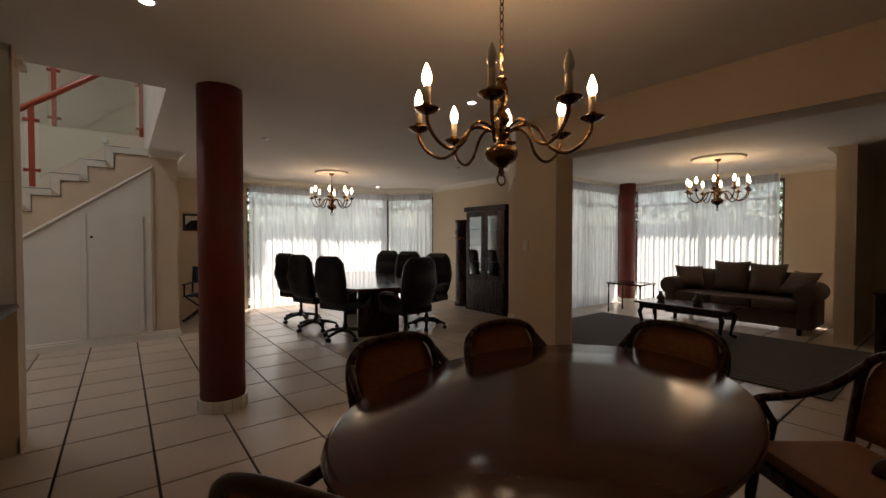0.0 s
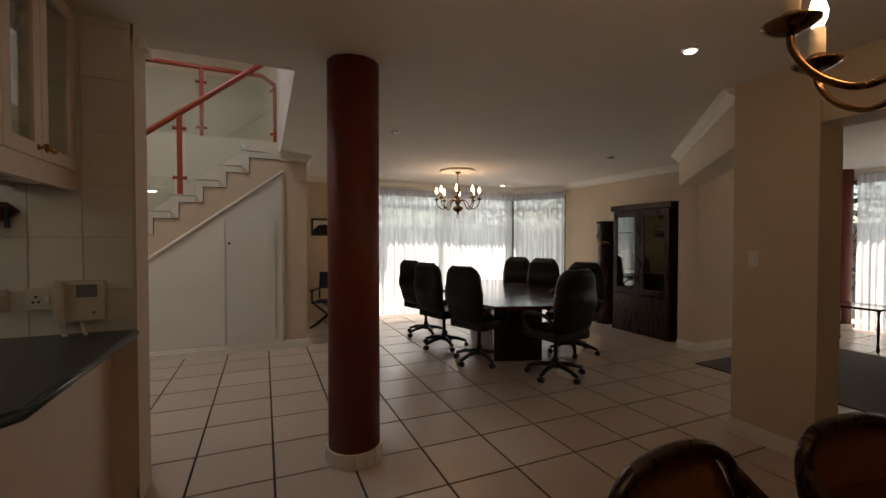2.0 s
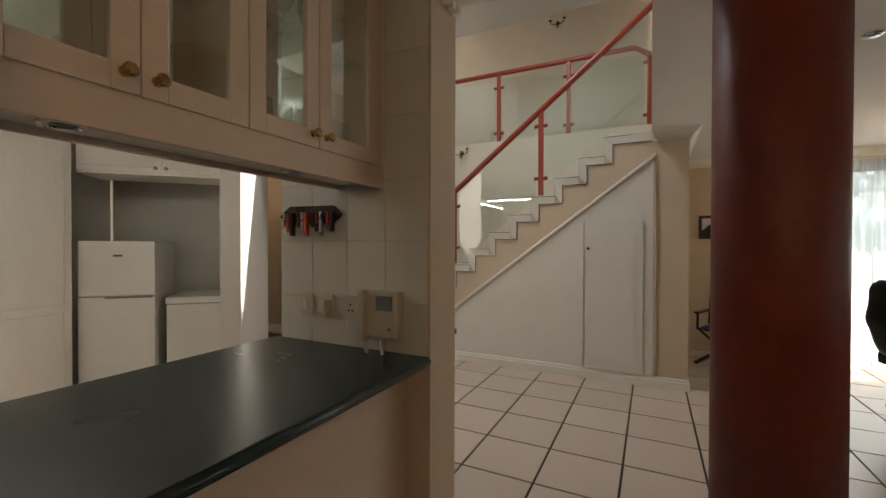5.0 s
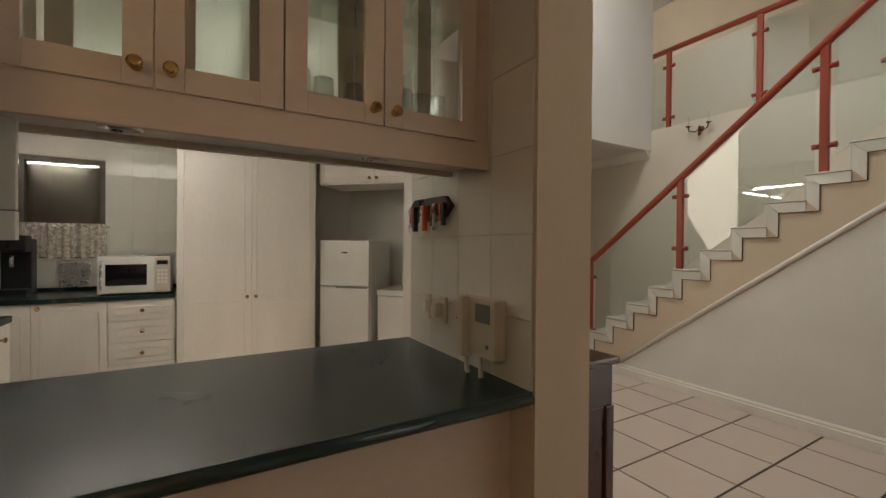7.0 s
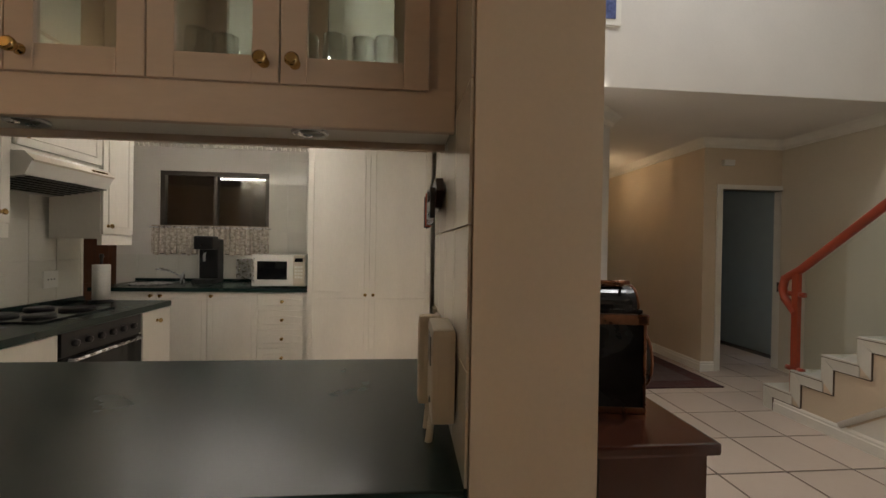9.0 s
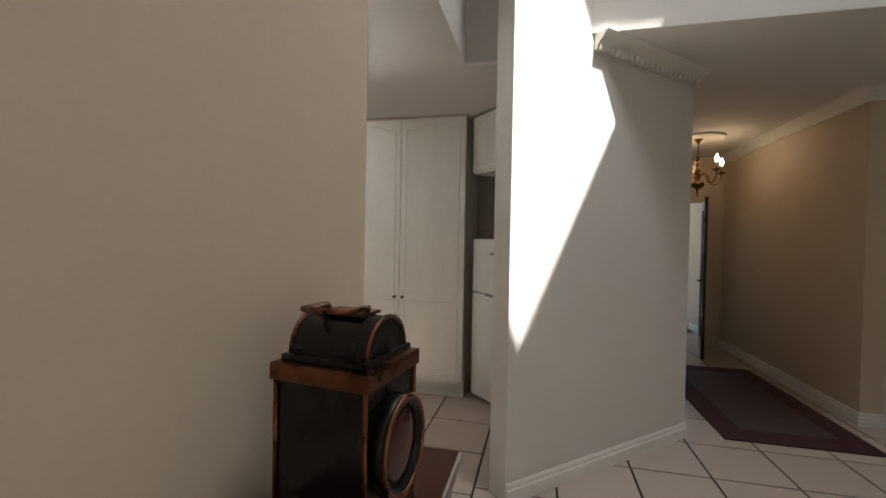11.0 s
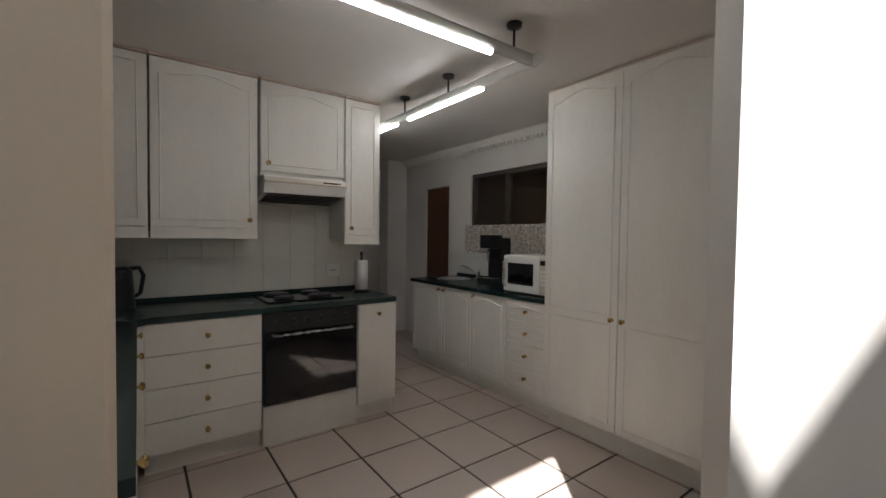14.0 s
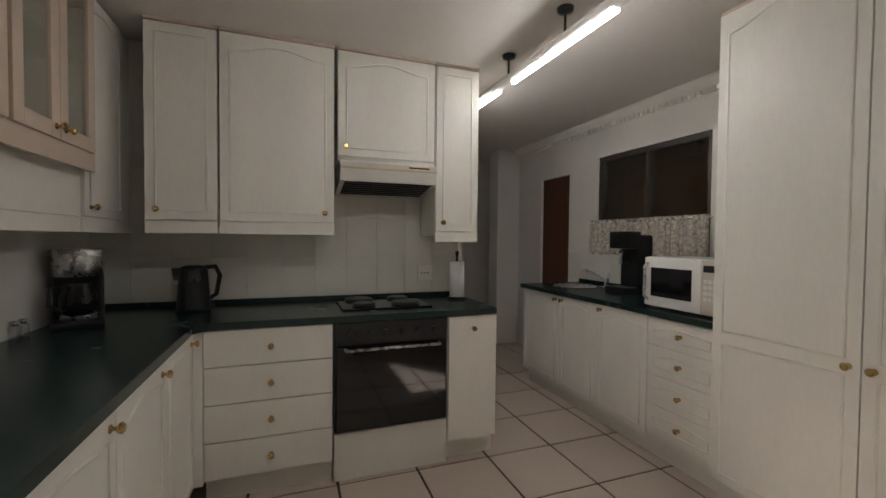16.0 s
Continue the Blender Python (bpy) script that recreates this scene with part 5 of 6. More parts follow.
def office_chair(at, rz, tall=1.0):
    """Front looks along -y."""
    c = thing("office_chair", "black leather high-backed swivel office chair on castors", "chair", at, rz, "chairs round the conference table")
    part("gas_post", turned([(0.04, 0.09), (0.035, 0.2), (0.024, 0.21), (0.024, 0.42)], 14), BLACKPL, c)
    for i in range(5):
        a = 2 * math.pi * i / 5 + 0.3
        l = part("base_leg", swept([(0.03 * math.cos(a), 0.03 * math.sin(a), 0.13), (0.18 * math.cos(a), 0.18 * math.sin(a), 0.115), (0.31 * math.cos(a), 0.31 * math.sin(a), 0.075)], [0.03, 0.024, 0.018], 8), BLACKPL, c)
        w = part("castor", swept([(0.31 * math.cos(a) - 0.028 * math.sin(a), 0.31 * math.sin(a) + 0.028 * math.cos(a), 0.03), (0.31 * math.cos(a) + 0.028 * math.sin(a), 0.31 * math.sin(a) - 0.028 * math.cos(a), 0.03)], 0.03, 12), BLACKPL, l)
    part("seat", box(-0.26, 0.26, -0.27, 0.25, 0.43, 0.54, 0.045), LEATHER, c)
    bm = bmesh.new()
    rows = []
    nv = 18
    for j in range(nv + 1):
        v = j / nv
        w = (0.235 + 0.05 * math.sin(math.pi * min(v * 1.05, 1))) * math.sqrt(1 - 0.55 * (max(0, v - 0.78) / 0.22) ** 2.2)
        y0 = 0.215 + 0.15 * v + 0.03 * math.sin(v * 5)
        z = 0.50 + 0.68 * v
        th = 0.055 + 0.02 * math.sin(v * 3.1) + 0.012 * math.sin(v * 16)
        if j in (0, nv):
            th *= 0.35
        ring = []
        for k in range(16):
            a = 2 * math.pi * k / 16
            cx, sy = math.cos(a), math.sin(a)
            ring.append(bm.verts.new((w * math.copysign(abs(cx) ** 0.6, cx), y0 + th * math.copysign(abs(sy) ** 0.7, sy) + 0.03 * cx * cx * -1, z)))
        rows.append(ring)
    for a, b in zip(rows, rows[1:]):
        for k in range(16):
            bm.faces.new((a[k], a[(k + 1) % 16], b[(k + 1) % 16], b[k])).smooth = True
    bm.faces.new(rows[0][::-1])
    bm.faces.new(rows[-1])
    part("backrest", bm, LEATHER, c)
    part("headrest_pad", box(-0.17, 0.17, 0.235, 0.285, 0.96, 1.12, 0.02), LEATHER, c)
    for s in (-1, 1):
        part("armrest", swept(eased([(s * 0.27, 0.22, 0.62), (s * 0.30, 0.16, 0.70), (s * 0.305, -0.05, 0.71), (s * 0.30, -0.17, 0.68), (s * 0.29, -0.19, 0.58), (s * 0.26, -0.08, 0.49)]), 0.02, 8), BLACKPL, c)
    return c


first_chair = office_chair((2.43, 7.10, 0), 108)
for x, y, rz in ((2.40, 6.32, 106), (2.50, 5.48, 110), (3.01, 4.68, 186), (4.06, 7.25, -62), (4.12, 6.55, -60), (3.84, 5.36, -72)):
    copy_thing(first_chair, pose(x, y, 0, 0, 0, rz))

# ---- display cabinet and drum ----
dc = thing("display_cabinet", "tall dark wooden display cabinet with glazed doors and drawers", "cabinet", (5.50, 6.30, 0), -90)
part("carcass", box(0, 1.05, 0.02, 0.44, 0.08, 0.62), DARKWOOD, dc)
cb = bmesh.new()
for q in ((0, 0.03, 0.02, 0.44), (1.02, 1.05, 0.02, 0.44), (0.03, 1.02, 0.42, 0.44)):
    add_box(cb, *q, 0.62, 1.96)
part("upper_case", cb, DARKWOOD, dc)
part("cornice", box(-0.04, 1.09, -0.03, 0.45, 1.96, 2.05, 0.015), DARKWOOD, dc)
part("plinth", box(-0.02, 1.07, 0.0, 0.44, 0, 0.08, 0.006), DARKWOOD, dc)
for z in (0.95, 1.28, 1.6):
    part("shelf", box(0.03, 1.02, 0.06, 0.42, z, z + 0.018), DARKWOOD, dc)
for x0 in (0.0, 0.525):
    o = bmesh.new()
    for q in ((x0 + 0.005, x0 + 0.085, 0.63, 1.95), (x0 + 0.44, x0 + 0.52, 0.63, 1.95), (x0 + 0.085, x0 + 0.44, 0.63, 0.72), (x0 + 0.085, x0 + 0.44, 1.85, 1.95)):
        add_box(o, q[0], q[1], -0.002, 0.018, q[2], q[3], 0.003)
    dd = part("glazed_door", o, DARKWOOD, dc)
    part("pane", box(x0 + 0.085, x0 + 0.44, 0.006, 0.010, 0.72, 1.85), CLEAR, dd)
    part("knob", turned([(0.008, 0), (0.012, 0.02), (0.004, 0.026)], 10), BRASS, dd).matrix_local = pose(x0 + (0.48 if x0 == 0 else 0.045), -0.002, 1.2, 90, 0, 0)
for z0, z1 in ((0.10, 0.34), (0.35, 0.61)):
    dr = part("drawer", box(0.01, 1.04, -0.004, 0.018, z0, z1, 0.004), DARKWOOD, dc)
    for x in (0.25, 0.8):
        part("knob", turned([(0.008, 0), (0.014, 0.02), (0.004, 0.026)], 10), BRASS, dr).matrix_local = pose(x, -0.004, (z0 + z1) / 2, 90, 0, 0)
cn = thing("tall_pedestal", "tall dark wooden pedestal cabinet with a carved band", "cabinet", (5.78, 6.72, 0))
part("drum", turned([(0.19, 0), (0.19, 0.08), (0.165, 0.09), (0.165, 1.50), (0.18, 1.52), (0.18, 1.60), (0.165, 1.62), (0.165, 1.76), (0.185, 1.78), (0.185, 1.82)], 20), DARKWOOD, cn)
part("band", turned([(0.168, 1.40), (0.178, 1.41), (0.178, 1.46), (0.168, 1.47)], 20), BRASS, cn)

# ---- picture and folding chair ----
pc = thing("framed_picture", "black framed picture of a dark hill under pale sky", "picture", (1.10, 9.0, 1.725))
part("frame", box(-0.20, 0.20, -0.025, -0.001, -0.16, 0.16, 0.005), BLACKPL, pc)
part("print", box(-0.16, 0.16, -0.028, -0.0255, -0.12, 0.12), PAPER, pc)
part("hill", prism([(-0.16, -0.0295, -0.12), (0.16, -0.0295, -0.12), (0.16, -0.0295, 0.0), (0.05, -0.0295, 0.05), (-0.08, -0.0295, 0.03), (-0.16, -0.0295, -0.05)], (0, 0.0012, 0)), DARKGLASS, pc)
dch = thing("folding_chair", "navy canvas director's chair with dark wooden frame", "chair", (1.15, 8.35, 0), -25)
for s in (-1, 1):
    part("back_post", swept([(s * 0.26, 0.2, 0.45), (s * 0.26, 0.27, 0.92)], 0.016, 8), DARKWOOD, dch)
    part("arm", box(s * 0.26 - 0.03, s * 0.26 + 0.03, -0.22, 0.24, 0.62, 0.645, 0.006), DARKWOOD, dch)
    part("arm_post", swept([(s * 0.26, -0.18, 0.42), (s * 0.26, -0.18, 0.62)], 0.015, 8), DARKWOOD, dch)
    part("cross_leg", swept([(s * 0.25, -0.18, 0.43), (-s * 0.25, -0.18, 0.03)], 0.015, 8), DARKWOOD, dch)
    part("cross_leg", swept([(s * 0.25, 0.18, 0.43), (-s * 0.25, 0.18, 0.03)], 0.015, 8), DARKWOOD, dch)
    part("floor_bar", box(s * 0.26 - 0.02, s * 0.26 + 0.02, -0.23, 0.23, 0, 0.035, 0.005), DARKWOOD, dch)
part("canvas_seat", box(-0.25, 0.25, -0.2, 0.2, 0.42, 0.445, 0.008), BLUECLOTH, dch)
part("canvas_back", box(-0.27, 0.27, 0.245, 0.262, 0.62, 0.92, 0.007), BLUECLOTH, dch)

ls = thing("light_switch", "white double light switch on the pier", "switch", (3.398, 2.93, 1.34), -90)
part("plate", box(-0.035, 0.035, -0.010, 0.0, -0.06, 0.06, 0.003), WHITEGOODS, ls)
part("rocker", box(-0.015, 0.015, -0.015, -0.0105, 0.01, 0.04, 0.002), PAPER, ls)
part("rocker", box(-0.015, 0.015, -0.015, -0.0105, -0.04, -0.01, 0.002), PAPER, ls)

# ---- living room ----
rug = thing("living_rug", "grey-brown bordered rug on living room tiles", "rug", (6.05, 2.55, 0))
part("rug_base", box(-1.22, 1.22, -1.82, 1.82, 0, 0.014, 0.004), RUGM, rug)
part("border", box(-1.10, 1.10, -1.70, 1.70, 0.0142, 0.0158), RUGPAT, rug)
part("field", box(-0.98, 0.98, -1.58, 1.58, 0.016, 0.0175), RUGM, rug)
so = thing("sofa", "brown chenille scroll-arm sofa with loose cushions", "sofa", (8.15, 2.40, 0), -90)
so.scale = (0.9, 1.0, 1.0)
part("base", box(-0.95, 0.95, -0.42, 0.42, 0.10, 0.34, 0.03), SOFA, so)
for x in (-0.62, 0.0, 0.62):
    part("seat_cushion", box(x - 0.305, x + 0.305, -0.46, 0.22, 0.345, 0.50, 0.05), SOFA, so)
bk = bmesh.new()
add_box(bk, -0.95, 0.95, 0.20, 0.46, 0.32, 0.80, 0.06)
part("backrest", bk, SOFA, so)
part("back_roll", swept([(-0.95, 0.34, 0.78), (0.95, 0.34, 0.78)], 0.10, 14), SOFA, so)
for s in (-1, 1):
    part("arm_panel", box(s * 0.92 - 0.0 if s > 0 else -1.12, 1.12 if s > 0 else -0.92, -0.44, 0.42, 0.10, 0.58, 0.04), SOFA, so)
    part("scroll_arm", swept([(s * 1.04, -0.48, 0.60), (s * 1.04, 0.42, 0.60)], 0.145, 18), SOFA, so)
    for yy in (-0.36, 0.36):
        part("foot", turned([(0.03, 0), (0.04, 0.10)], 12, (s * 0.95, yy, 0)), DARKWOOD, so)


def pillow(at, rx, rz, w=0.46):
    p = thing("scatter_cushion", "brown piped scatter cushion leaning on the sofa", "cushion", at, rz, "sofa cushions")
    bm = bmesh.new()
    n = 10
    for sgn in (-1, 1):
        g = [[bm.verts.new((w * (i / n - 0.5) * (1 - 0.10 * (1 - (2 * j / n - 1) ** 2)), sgn * 0.085 * ((1 - (2 * i / n - 1) ** 4) * (1 - (2 * j / n - 1) ** 4)) ** 0.6, w * (j / n - 0.5) * (1 - 0.10 * (1 - (2 * i / n - 1) ** 2)))) for j in range(n + 1)] for i in range(n + 1)]
        for i in range(n):
            for j in range(n):
                bm.faces.new((g[i][j], g[i + 1][j], g[i + 1][j + 1], g[i][j + 1])).smooth = True
    bmesh.ops.remove_doubles(bm, verts=bm.verts[:], dist=0.0005)
    o = part("cover", bm, SOFA, p)
    o.matrix_local = pose(0, 0, w / 2, rx, 0, 0)


pillow((8.20, 3.18, 0.51), -35, -60)
pillow((8.27, 2.55, 0.51), -14, -88, 0.54)
pillow((8.27, 2.05, 0.51), -16, -92, 0.52)
pillow((8.15, 1.62, 0.51), -40, -125)


def cabriole(x, y, z, s=1.0):
    ux, uy = math.copysign(1, x), math.copysign(1, y)
    return swept([(x, y, z), (x + 0.035 * ux * s, y + 0.035 * uy * s, z * 0.78), (x + 0.01 * ux, y + 0.01 * uy, z * 0.4), (x - 0.005 * ux, y - 0.005 * uy, z * 0.12), (x + 0.04 * ux, y + 0.04 * uy, 0.02), (x + 0.045 * ux, y + 0.045 * uy, 0.0)], [0.032, 0.034, 0.022, 0.015, 0.026, 0.022], 8)


cf2 = thing("coffee_table", "dark polished coffee table with cabriole legs on the rug", "table", (6.55, 2.60, 0.0178), -90)
part("tabletop", box(-0.62, 0.62, -0.30, 0.30, 0.415, 0.445, 0.01), MAHOGANY, cf2)
part("apron", box(-0.55, 0.55, -0.24, 0.24, 0.34, 0.414, 0.005), DARKWOOD, cf2)
for sx in (-0.52, 0.52):
    for sy in (-0.21, 0.21):
        part("leg", cabriole(sx, sy, 0.37), DARKWOOD, cf2)
for x, y, s in ((6.55, 2.95, 1.0), (6.60, 2.45, 1.15)):
    v = thing("vase", "small dark pottery vase on the coffee table", "vase", (x, y, 0.463))
    part("shell", turned([(0.035 * s, 0), (0.06 * s, 0.03 * s), (0.062 * s, 0.06 * s), (0.03 * s, 0.10 * s), (0.024 * s, 0.13 * s), (0.035 * s, 0.15 * s)], 18), TERRACOTTA, v)
sd = thing("side_table", "dark metal side table with a glass top", "table", (7.75, 4.05, 0))
part("glass_top", box(-0.28, 0.28, -0.33, 0.33, 0.565, 0.577, 0.003), CLEAR, sd)
part("rim", swept([(-0.28, -0.33, 0.56), (0.28, -0.33, 0.56), (0.28, 0.33, 0.56), (-0.28, 0.33, 0.56)], 0.018, 6, closed=True), DARKWOOD, sd)
for sx in (-0.26, 0.26):
    for sy in (-0.31, 0.31):
        part("leg", turned([(0.014, 0), (0.02, 0.04), (0.013, 0.10), (0.018, 0.3), (0.012, 0.45), (0.02, 0.55)], 10, (sx, sy, 0)), DARKWOOD, sd)
hf = thing("side_cabinet", "dark wooden hi-fi cabinet against the living room wall", "cabinet", (7.3, 0.45, 0))
part("body", box(-0.3, 0.3, -0.25, 0.25, 0, 0.75, 0.01), DARKWOOD, hf)
part("top", box(-0.32, 0.32, -0.27, 0.27, 0.751, 0.78, 0.006), DARKWOOD, hf)

# ---- sheer curtains and glazed doors ----
def sheer_curtain(a, b, z0, z1, folds, seed):
    a, b = Vector((*a, 0)), Vector((*b, 0))
    d = b - a
    t = thing("sheer_curtain", "long white sheer curtain drawn across glazed doors", "curtain", (*a[:2], 0), math.degrees(math.atan2(d.y, d.x)), "sheer curtains")
    part("net", cloth(0, d.length, z0, z1, folds, 0.022, seed=seed, nz=4), NET, t)
    part("heading", cloth(0, d.length, z1 - 0.15, z1, folds * 2, 0.012, y=-0.045, seed=seed + 9, nz=2), HEADNET, t)
    part("rail", swept([(0, 0, z1 + 0.012), (d.length, 0, z1 + 0.012)], 0.014, 8), PLASTER, t)


sheer_curtain((2.02, 8.90), (3.75, 8.90), 0.02, 2.50, 16, 1)
sheer_curtain((3.72, 8.88), (5.16, 8.88), 0.02, 2.50, 14, 2)
sheer_curtain((5.20, 8.86), (5.90, 8.02), 0.02, 2.50, 11, 3)
sheer_curtain((6.40, 4.93), (8.80, 4.93), 0.02, 2.56, 22, 4)
sheer_curtain((9.10, 4.60), (9.10, 3.30), 0.02, 2.56, 13, 5)
sheer_curtain((9.10, 3.32), (9.10, 2.10), 0.02, 2.56, 12, 6)


def glazed(a, b, z1, n, name):
    a, b = Vector((*a, 0)), Vector((*b, 0))
    d = b - a
    t = thing(name, "bronze framed sliding glass doors to the garden", "window", (*a[:2], 0), math.degrees(math.atan2(d.y, d.x)), kind="structure")
    L = d.length
    for i in range(n + 1):
        x = L * i / n
        part("stile", box(x - 0.03, x + 0.03, -0.03, 0.03, 0, z1, 0.004), ALU, t)
    for z in (0.0, z1 - 0.06, 2.13):
        part("rail", box(0, L, -0.025, 0.025, z, z + 0.06, 0.004), ALU, t)
    for i in range(n):
        g = part("pane", box(L * i / n + 0.03, L * (i + 1) / n - 0.03, -0.003, 0.003, 0.06, z1 - 0.06), CLEAR, t)
        g.visible_shadow = False


glazed((2.0, 9.10), (5.22, 9.10), 2.45, 2, "window_dining")
glazed((5.30, 9.08), (6.08, 8.18), 2.45, 1, "window_bay")
glazed((6.35, 5.10), (9.2, 5.10), 2.5, 2, "window_side")
glazed((9.30, 5.05), (9.30, 2.07), 2.5, 2, "window_living")

# ---- outside ----
structure("ground", box(-80, 80, -80, 80, -0.45, -0.22), PAVING, "pale paved garden ground", "ground")
structure("patio", box(1.5, 13, 5.2, 13.5, -0.22, -0.05), PAVING, "pale paved patio", "pavement")
structure("patio_east", box(9.4, 13, -3, 5.2, -0.22, -0.05), PAVING, "pale paved patio", "pavement")
structure("path_front", box(-14, -9.0, 4, 9, -0.22, -0.03), PAVING, "paved entrance path", "pavement")
for nm, b in (("eave_dining", (0.4, 6.4, 9.2, 9.42, C, C + 0.15)), ):
    structure(nm, box(*b), WHITEWALL, "white painted roof overhang", "eave")
structure("garden_wall_north", box(-2, 14, 13.4, 13.6, -0.22, 1.9), GARDENWALL, "pale painted garden wall", "garden wall")
structure("garden_wall_east", box(13.0, 13.2, -4, 13.6, -0.22, 1.9), GARDENWALL, "pale painted garden wall", "garden wall")
structure("garden_wall_front", box(-13.2, -13.0, 2, 11, -0.22, 1.8), GARDENWALL, "pale painted boundary wall", "garden wall")


def shrub(at, r, h, n, seed):
    s = thing("garden_shrub", "leafy green garden shrub beyond the glass doors", "shrub", at, group="garden shrubs")
    rr = random.Random(seed)
    part("trunk", swept([(0, 0, 0), (0.03, 0.02, h * 0.3), (-0.02, 0.04, h * 0.6)], [0.06, 0.045, 0.02], 8), BARK, s)
    for k in range(4):
        a = k * 1.7
        part("limb", swept([(0, 0, h * 0.25), (r * 0.4 * math.cos(a), r * 0.4 * math.sin(a), h * 0.6)], [0.03, 0.012], 6), BARK, s)
    vs, fs = [], []
    for _ in range(n):
        a, u = rr.uniform(0, 6.283), rr.random() ** 0.5
        z = rr.uniform(0.12, 1.0)
        rad = r * u * (0.55 + 0.6 * math.sin(math.pi * min(z + 0.08, 1)) + 0.25 * math.sin(a * 3 + seed))
        p = Vector((rad * math.cos(a), rad * math.sin(a), z * h))
        d = Vector((rr.uniform(-1, 1), rr.uniform(-1, 1), rr.uniform(-0.6, 1))).normalized()
        e = d.cross(Vector((rr.uniform(-1, 1), rr.uniform(-1, 1), rr.uniform(-1, 1)))).normalized()
        L, w = rr.uniform(0.10, 0.22), rr.uniform(0.03, 0.06)
        i = len(vs)
        vs += [p - d * L * 0.5, p + e * w, p + d * L * 0.5, p - e * w]
        fs.append((i, i + 1, i + 2, i + 3))
    me = bpy.data.meshes.new("crown")
    me.from_pydata([v[:] for v in vs], [], fs)
    me.materials.append(LEAF)
    o = new("crown", me)
    o.parent = s


for i, (x, y, r, h) in enumerate(((2.2, 12.4, 1.0, 3.2), (3.9, 12.7, 1.1, 3.8), (5.6, 12.5, 1.0, 3.0), (7.4, 12.4, 1.2, 4.0), (9.3, 12.2, 1.2, 3.4), (11.6, 11.0, 1.2, 3.6), (12.2, 8.4, 1.1, 3.8), (12.2, 6.2, 1.1, 3.4), (12.2, 4.2, 1.0, 3.2), (12.0, 2.4, 1.1, 3.7), (12.2, 0.6, 1.0, 3.0), (-11.5, 5.6, 0.9, 2.6), (-11.8, 7.6, 1.0, 3.0), (-10.2, 7.9, 0.5, 1.0), (-10.4, 5.2, 0.5, 0.9))):
    shrub((x, y, -0.06 if x > 0 else -0.04), r, h, 1500, i + 1)

# ---- wall tiles ----
def wall_tiles(owner, m, x0, x1, z0, z1, w, h):
    """Glazed tiles on a face in its own x-z plane, each with its own edges."""
    g = 0.003
    me = finish(box(-w / 2 + g / 2, w / 2 - g / 2, -0.006, 0.0, -h / 2 + g / 2, h / 2 - g / 2, 0.0015), "wall_tile", WTILE)
    cut = {}
    nx, nz = math.ceil((x1 - x0) / w - 1e-6), math.ceil((z1 - z0) / h - 1e-6)
    for i in range(nx):
        for j in range(nz):
            a, b, c, d = x0 + i * w, min(x0 + (i + 1) * w, x1), z0 + j * h, min(z0 + (j + 1) * h, z1)
            if b - a < 0.02 or d - c < 0.02:
                continue
            key = (round(b - a, 3), round(d - c, 3))
            if key == (round(w, 3), round(h, 3)):
                use = me
            else:
                if key not in cut:
                    cut[key] = finish(box(-(b - a) / 2 + g / 2, (b - a) / 2 - g / 2, -0.006, 0.0, -(d - c) / 2 + g / 2, (d - c) / 2 - g / 2, 0.0015), "wall_tile", WTILE)
                use = cut[key]
            o = new("wall_tile", use)
            o.parent = owner
            o.matrix_local = m @ pose((a + b) / 2, 0, (c + d) / 2)


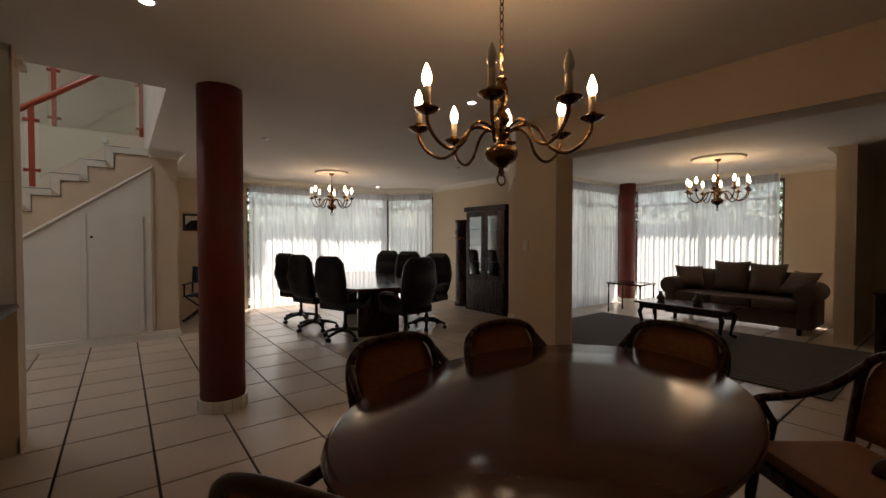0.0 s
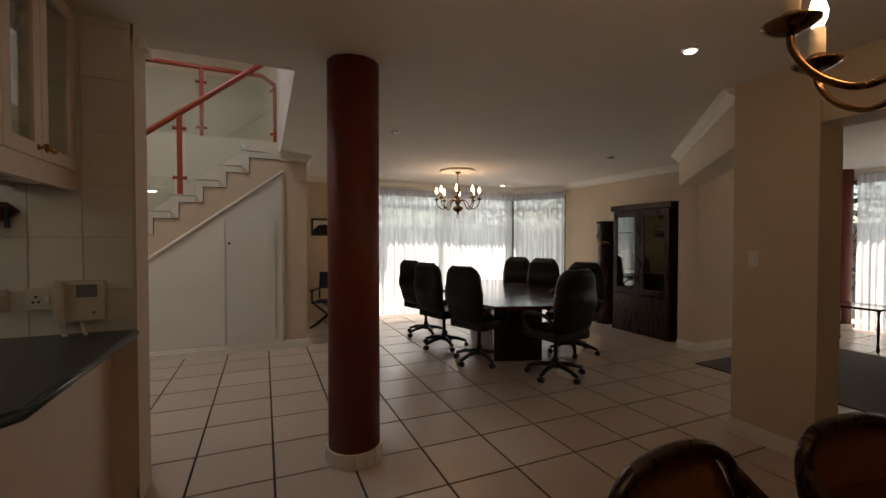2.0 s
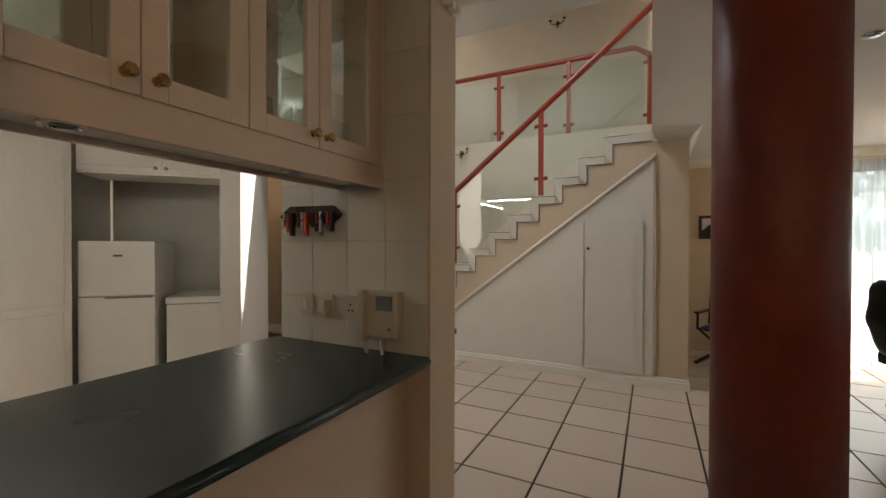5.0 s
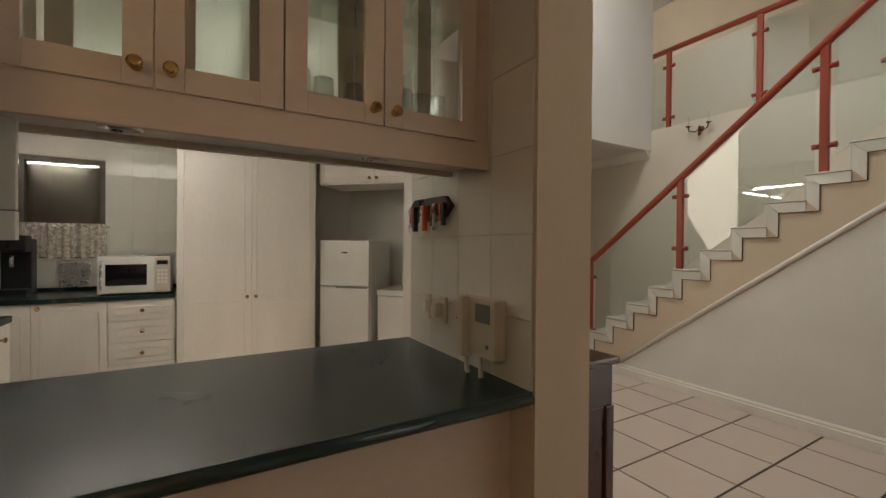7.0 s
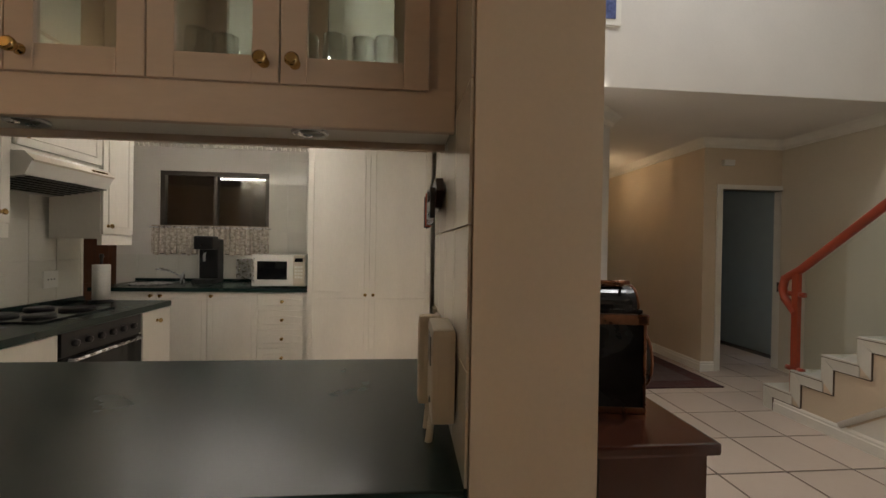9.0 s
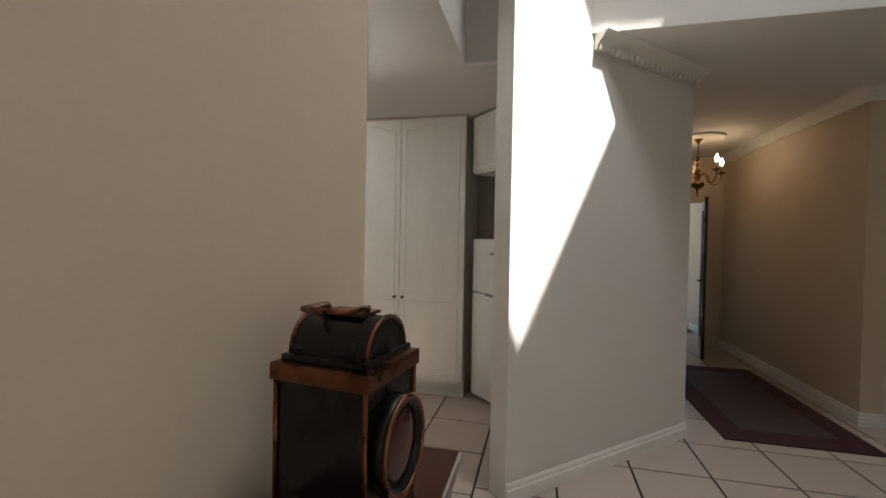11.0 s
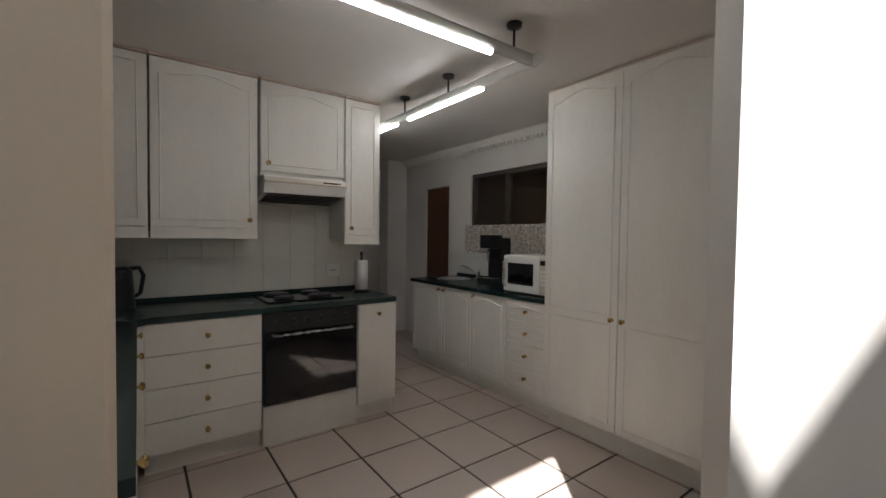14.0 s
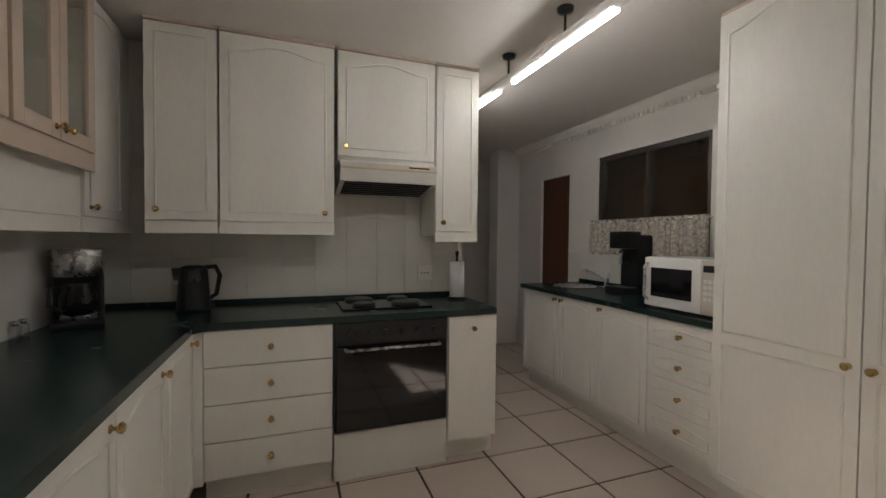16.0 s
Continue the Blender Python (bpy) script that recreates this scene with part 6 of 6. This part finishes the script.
OB = {o.name: o for o in scene.objects}
wall_tiles(OB["wall_stub"], pose(0, 3.808, 0), -1.43, -0.545, 0.93, C, 0.22, 0.28)
wall_tiles(OB["wall_kitchen_back"], pose(0, 1.2025, 0, 0, 0, 180), 0.76, 3.21, 1.022, 1.96, 0.22, 0.28)
wall_tiles(OB["wall_kitchen_west"], pose(-4.8775, 0, 0, 0, 0, 90), 2.06, 2.70, 1.022, C - 0.12, 0.22, 0.28)
wall_tiles(OB["wall_kitchen_west"], pose(-4.8775, 0, 0, 0, 0, 90), 0.37, 2.06, 1.022, 1.296, 0.22, 0.28)
for nm, b in (("wall_kitchen_corner", (-0.775, -0.752, 1.21, 2.5, 0, C)),):
    structure(nm, box(*b), WHITEWALL, "white kitchen wall in the corner")

# ---- floor tiles ----
T, X0, Y0 = 0.483, 0.152, 4.277
KX = 0.083  # the kitchen floor is laid a little aside
tile_me = finish(box(0.0075, T - 0.0075, 0.0075, T - 0.0075, -0.008, 0.0, 0.0015), "floor_tile", TILE)
rest_v, rest_f = [], []
count = 0
for i in range(-18, 19):
    for j in range(-17, 10):
        x, y = X0 + i * T, Y0 + j * T
        if x < -1.0 and y < 4.2:
            x += KX
        if x < -8.5 or x > 9.0 or y > 8.75 or y < -3.6:
            continue
        if (y > 8.3 and x < 0.6) or (x > 6.2 and y > 4.8):
            continue
        near = (-4.3 < x < 2.6 and 1.6 < y < 6.9) or (-3.9 < x < 0.3 and 6.9 <= y < 7.1)
        if near and count < 300:
            o = new("floor_tile", tile_me)
            o.parent = OB["floor"]
            o.location = (x, y, 0)
            count += 1
        else:
            k = len(rest_v)
            a, b = 0.0075, T - 0.0075
            c = 0.0015
            rest_v += [(x + a, y + a, -0.008), (x + b, y + a, -0.008), (x + b, y + b, -0.008), (x + a, y + b, -0.008), (x + a + c, y + a + c, 0), (x + b - c, y + a + c, 0), (x + b - c, y + b - c, 0), (x + a + c, y + b - c, 0)]
            rest_f += [(k + 4, k + 5, k + 6, k + 7), (k, k + 1, k + 5, k + 4), (k + 1, k + 2, k + 6, k + 5), (k + 2, k + 3, k + 7, k + 6), (k + 3, k, k + 4, k + 7)]
me = bpy.data.meshes.new("floor_tile_field")
me.from_pydata(rest_v, [], rest_f)
me.materials.append(TILE)
field = new("floor_tile_field", me)
field.parent = OB["floor"]
field["kind"] = "stuff"
